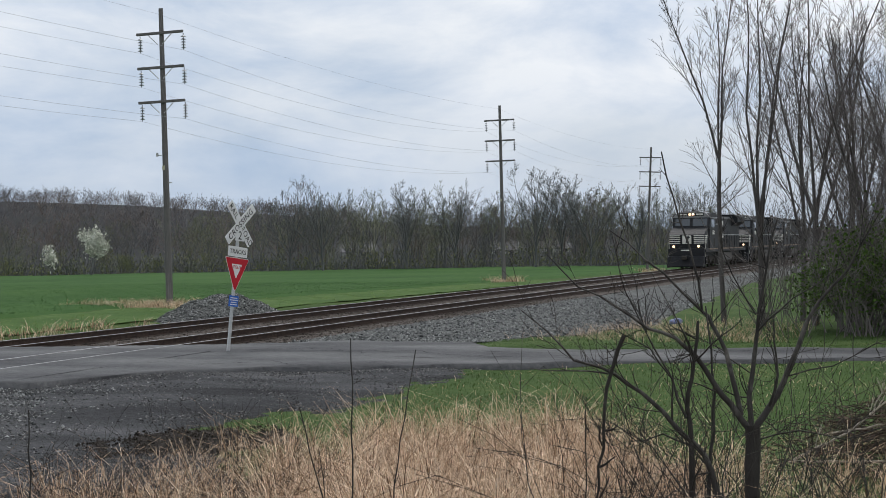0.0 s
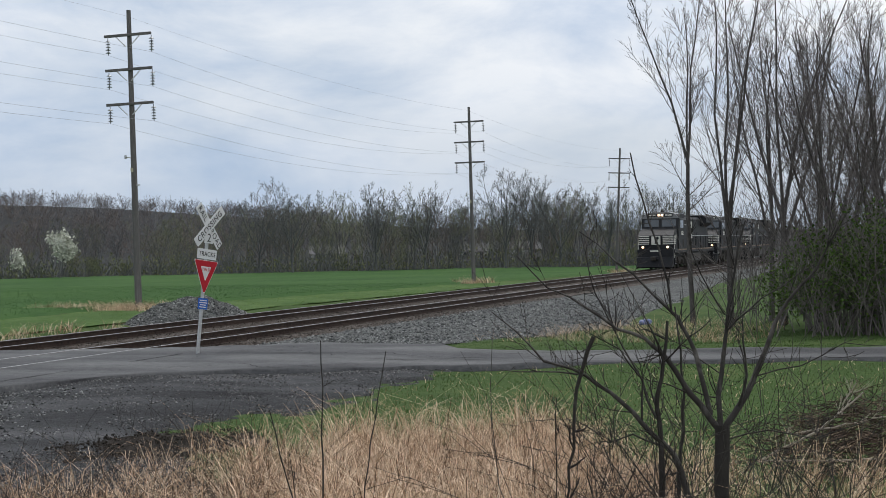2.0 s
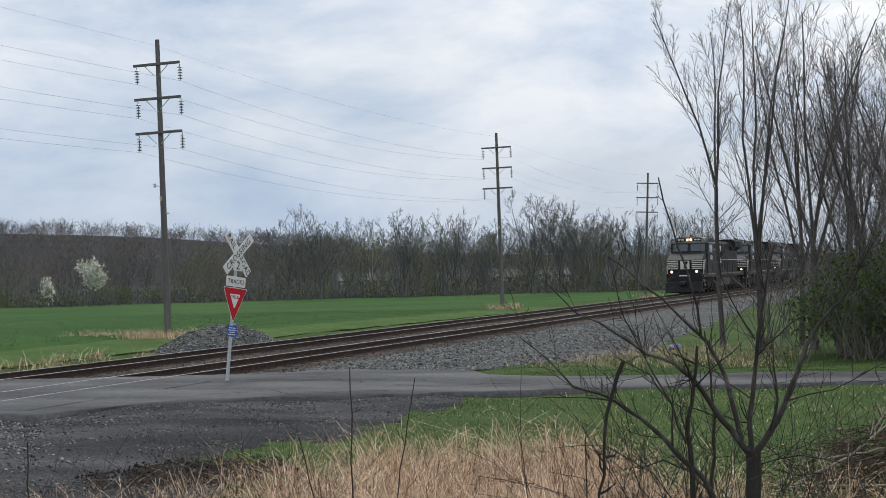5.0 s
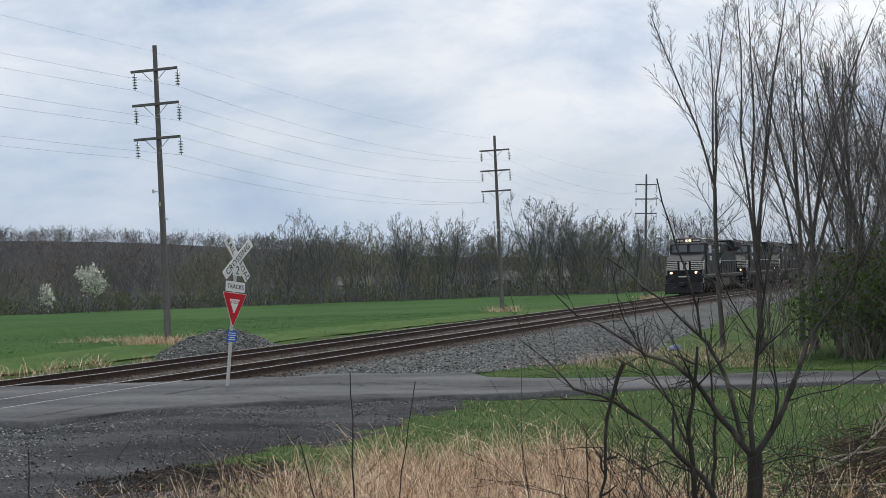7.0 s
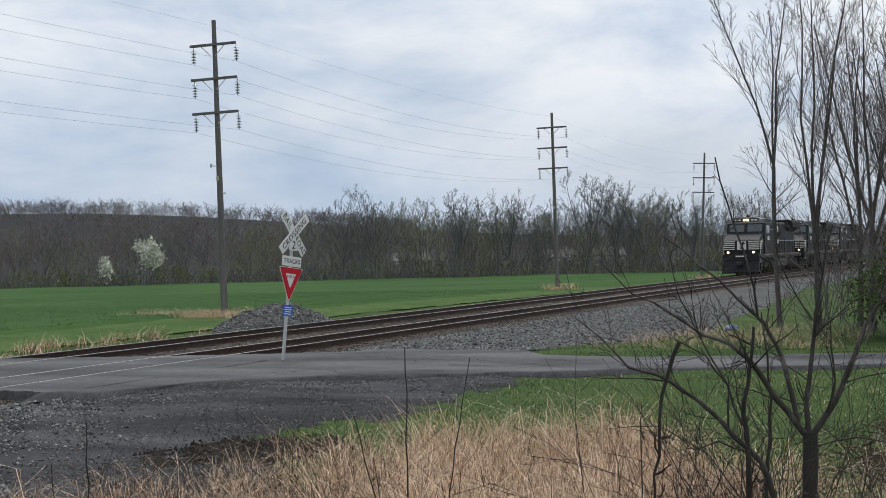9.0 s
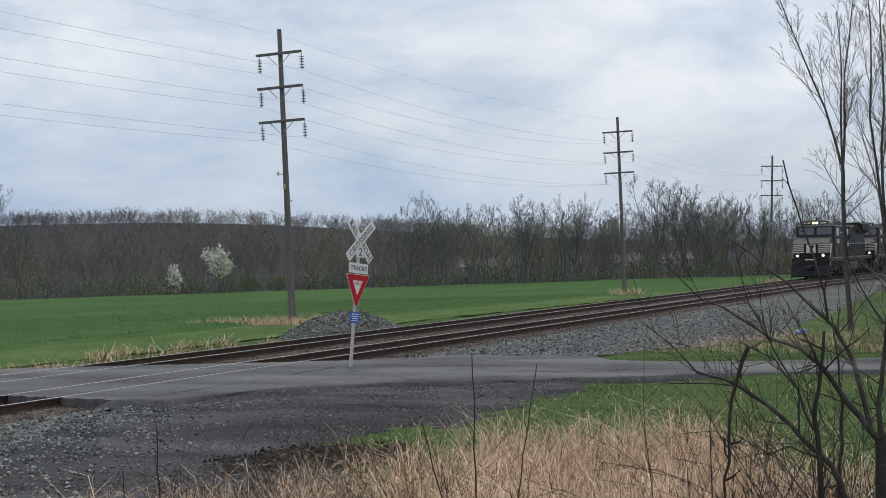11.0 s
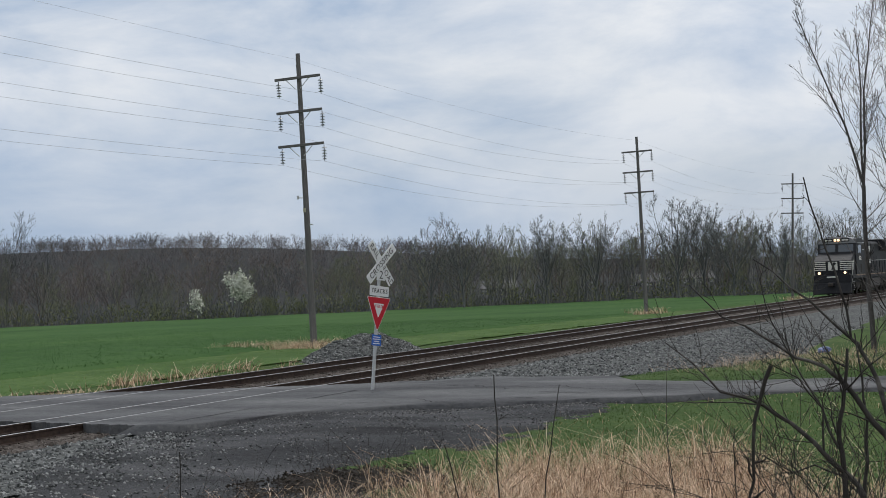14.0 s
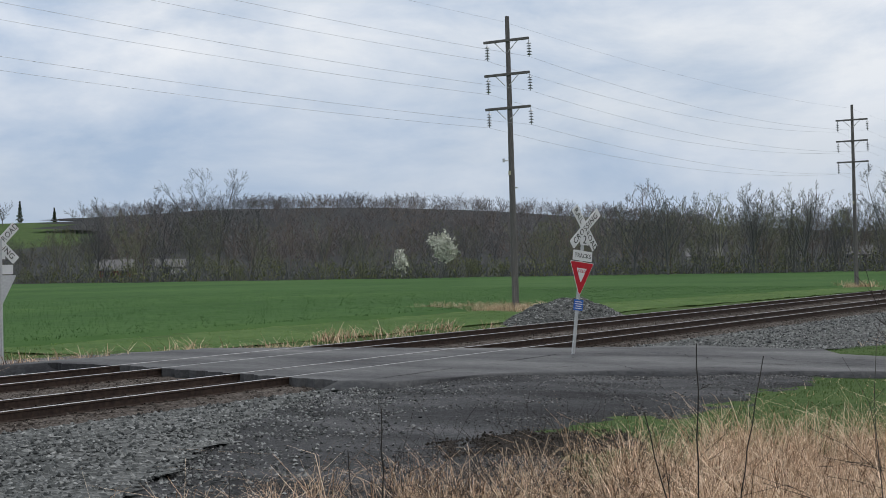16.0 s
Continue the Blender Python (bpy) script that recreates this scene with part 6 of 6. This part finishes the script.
far_house(23.0, 325, 7, 5, 2.0, M["siding"], "low pale house half hidden behind bare trees")
far_house(17.6, 322, 6, 5, 2.0, M["siding"], "small white house half hidden behind bare trees")
far_house(15.9, 330, 9, 5, 2.2, M["siding"], "long low white building behind bare trees")
far_house(44.6, 268, 6, 5, 1.8, M["barn_red"], "faded red barn at the edge of the woods", "barn")
far_house(42.6, 285, 5, 4, 2.0, M["siding"], "small pale house at the edge of the woods")


# ---------------- cracks in the lane ----------------
M["tar"] = mat("tar_crack", [(0.3, (0.012, 0.012, 0.013)), (0.7, (0.035, 0.034, 0.034))], scale=20, rough=0.9, bump=0.2, spec=0.05)
g = np.random.default_rng(77)
for x0, x1, s0, s1 in ((-14.5, -9.5, 0.55, 0.5), (-12.0, -7.5, 0.3, 0.35), (-16.0, -13.0, 0.75, 0.6), (-15.2, -11.5, 0.15, 0.2), (-10.5, -5.0, 0.7, 0.72), (-16.4, -14.8, 0.4, 0.9)):
    vs, n = [], 26
    wander = np.cumsum(g.normal(0, 0.018, n + 1))
    for k in range(n + 1):
        x = x0 + (x1 - x0) * k / n
        ya, yb = road_y(x)
        y = ya + (yb - ya) * (s0 + (s1 - s0) * k / n + wander[k])
        w = g.uniform(0.01, 0.035)
        z = float(road_z(x)) + 0.024
        vs += [(x, y - w, z), (x, y + w, z)]
    F = np.array([[2 * k, 2 * k + 2, 2 * k + 3, 2 * k + 1] for k in range(n)])
    tagged(np_part("asphalt_crack", np.array(vs, float), F, M["tar"]), "dark crack wandering along the worn lane", "crack", "asphalt cracks", "structure")


# A blue bag caught in the weeds.
bm = bmesh.new()
bmesh.ops.create_icosphere(bm, subdivisions=3, radius=0.2)
for v in bm.verts:
    v.co *= 1 + 0.35 * noise.noise(v.co * 9) + 0.2 * noise.noise(v.co * 21)
    v.co.z *= 0.55
bag = part("plastic_bag", bm, plain("blue_white_plastic", (0.16, 0.2, 0.42), 0.35, 0.0, 0.5, 14), None, "", True)
bag.matrix_world = pose(-9.5, 47.6, -0.08)
tagged(bag, "crumpled blue and white plastic bag among weeds", "litter")
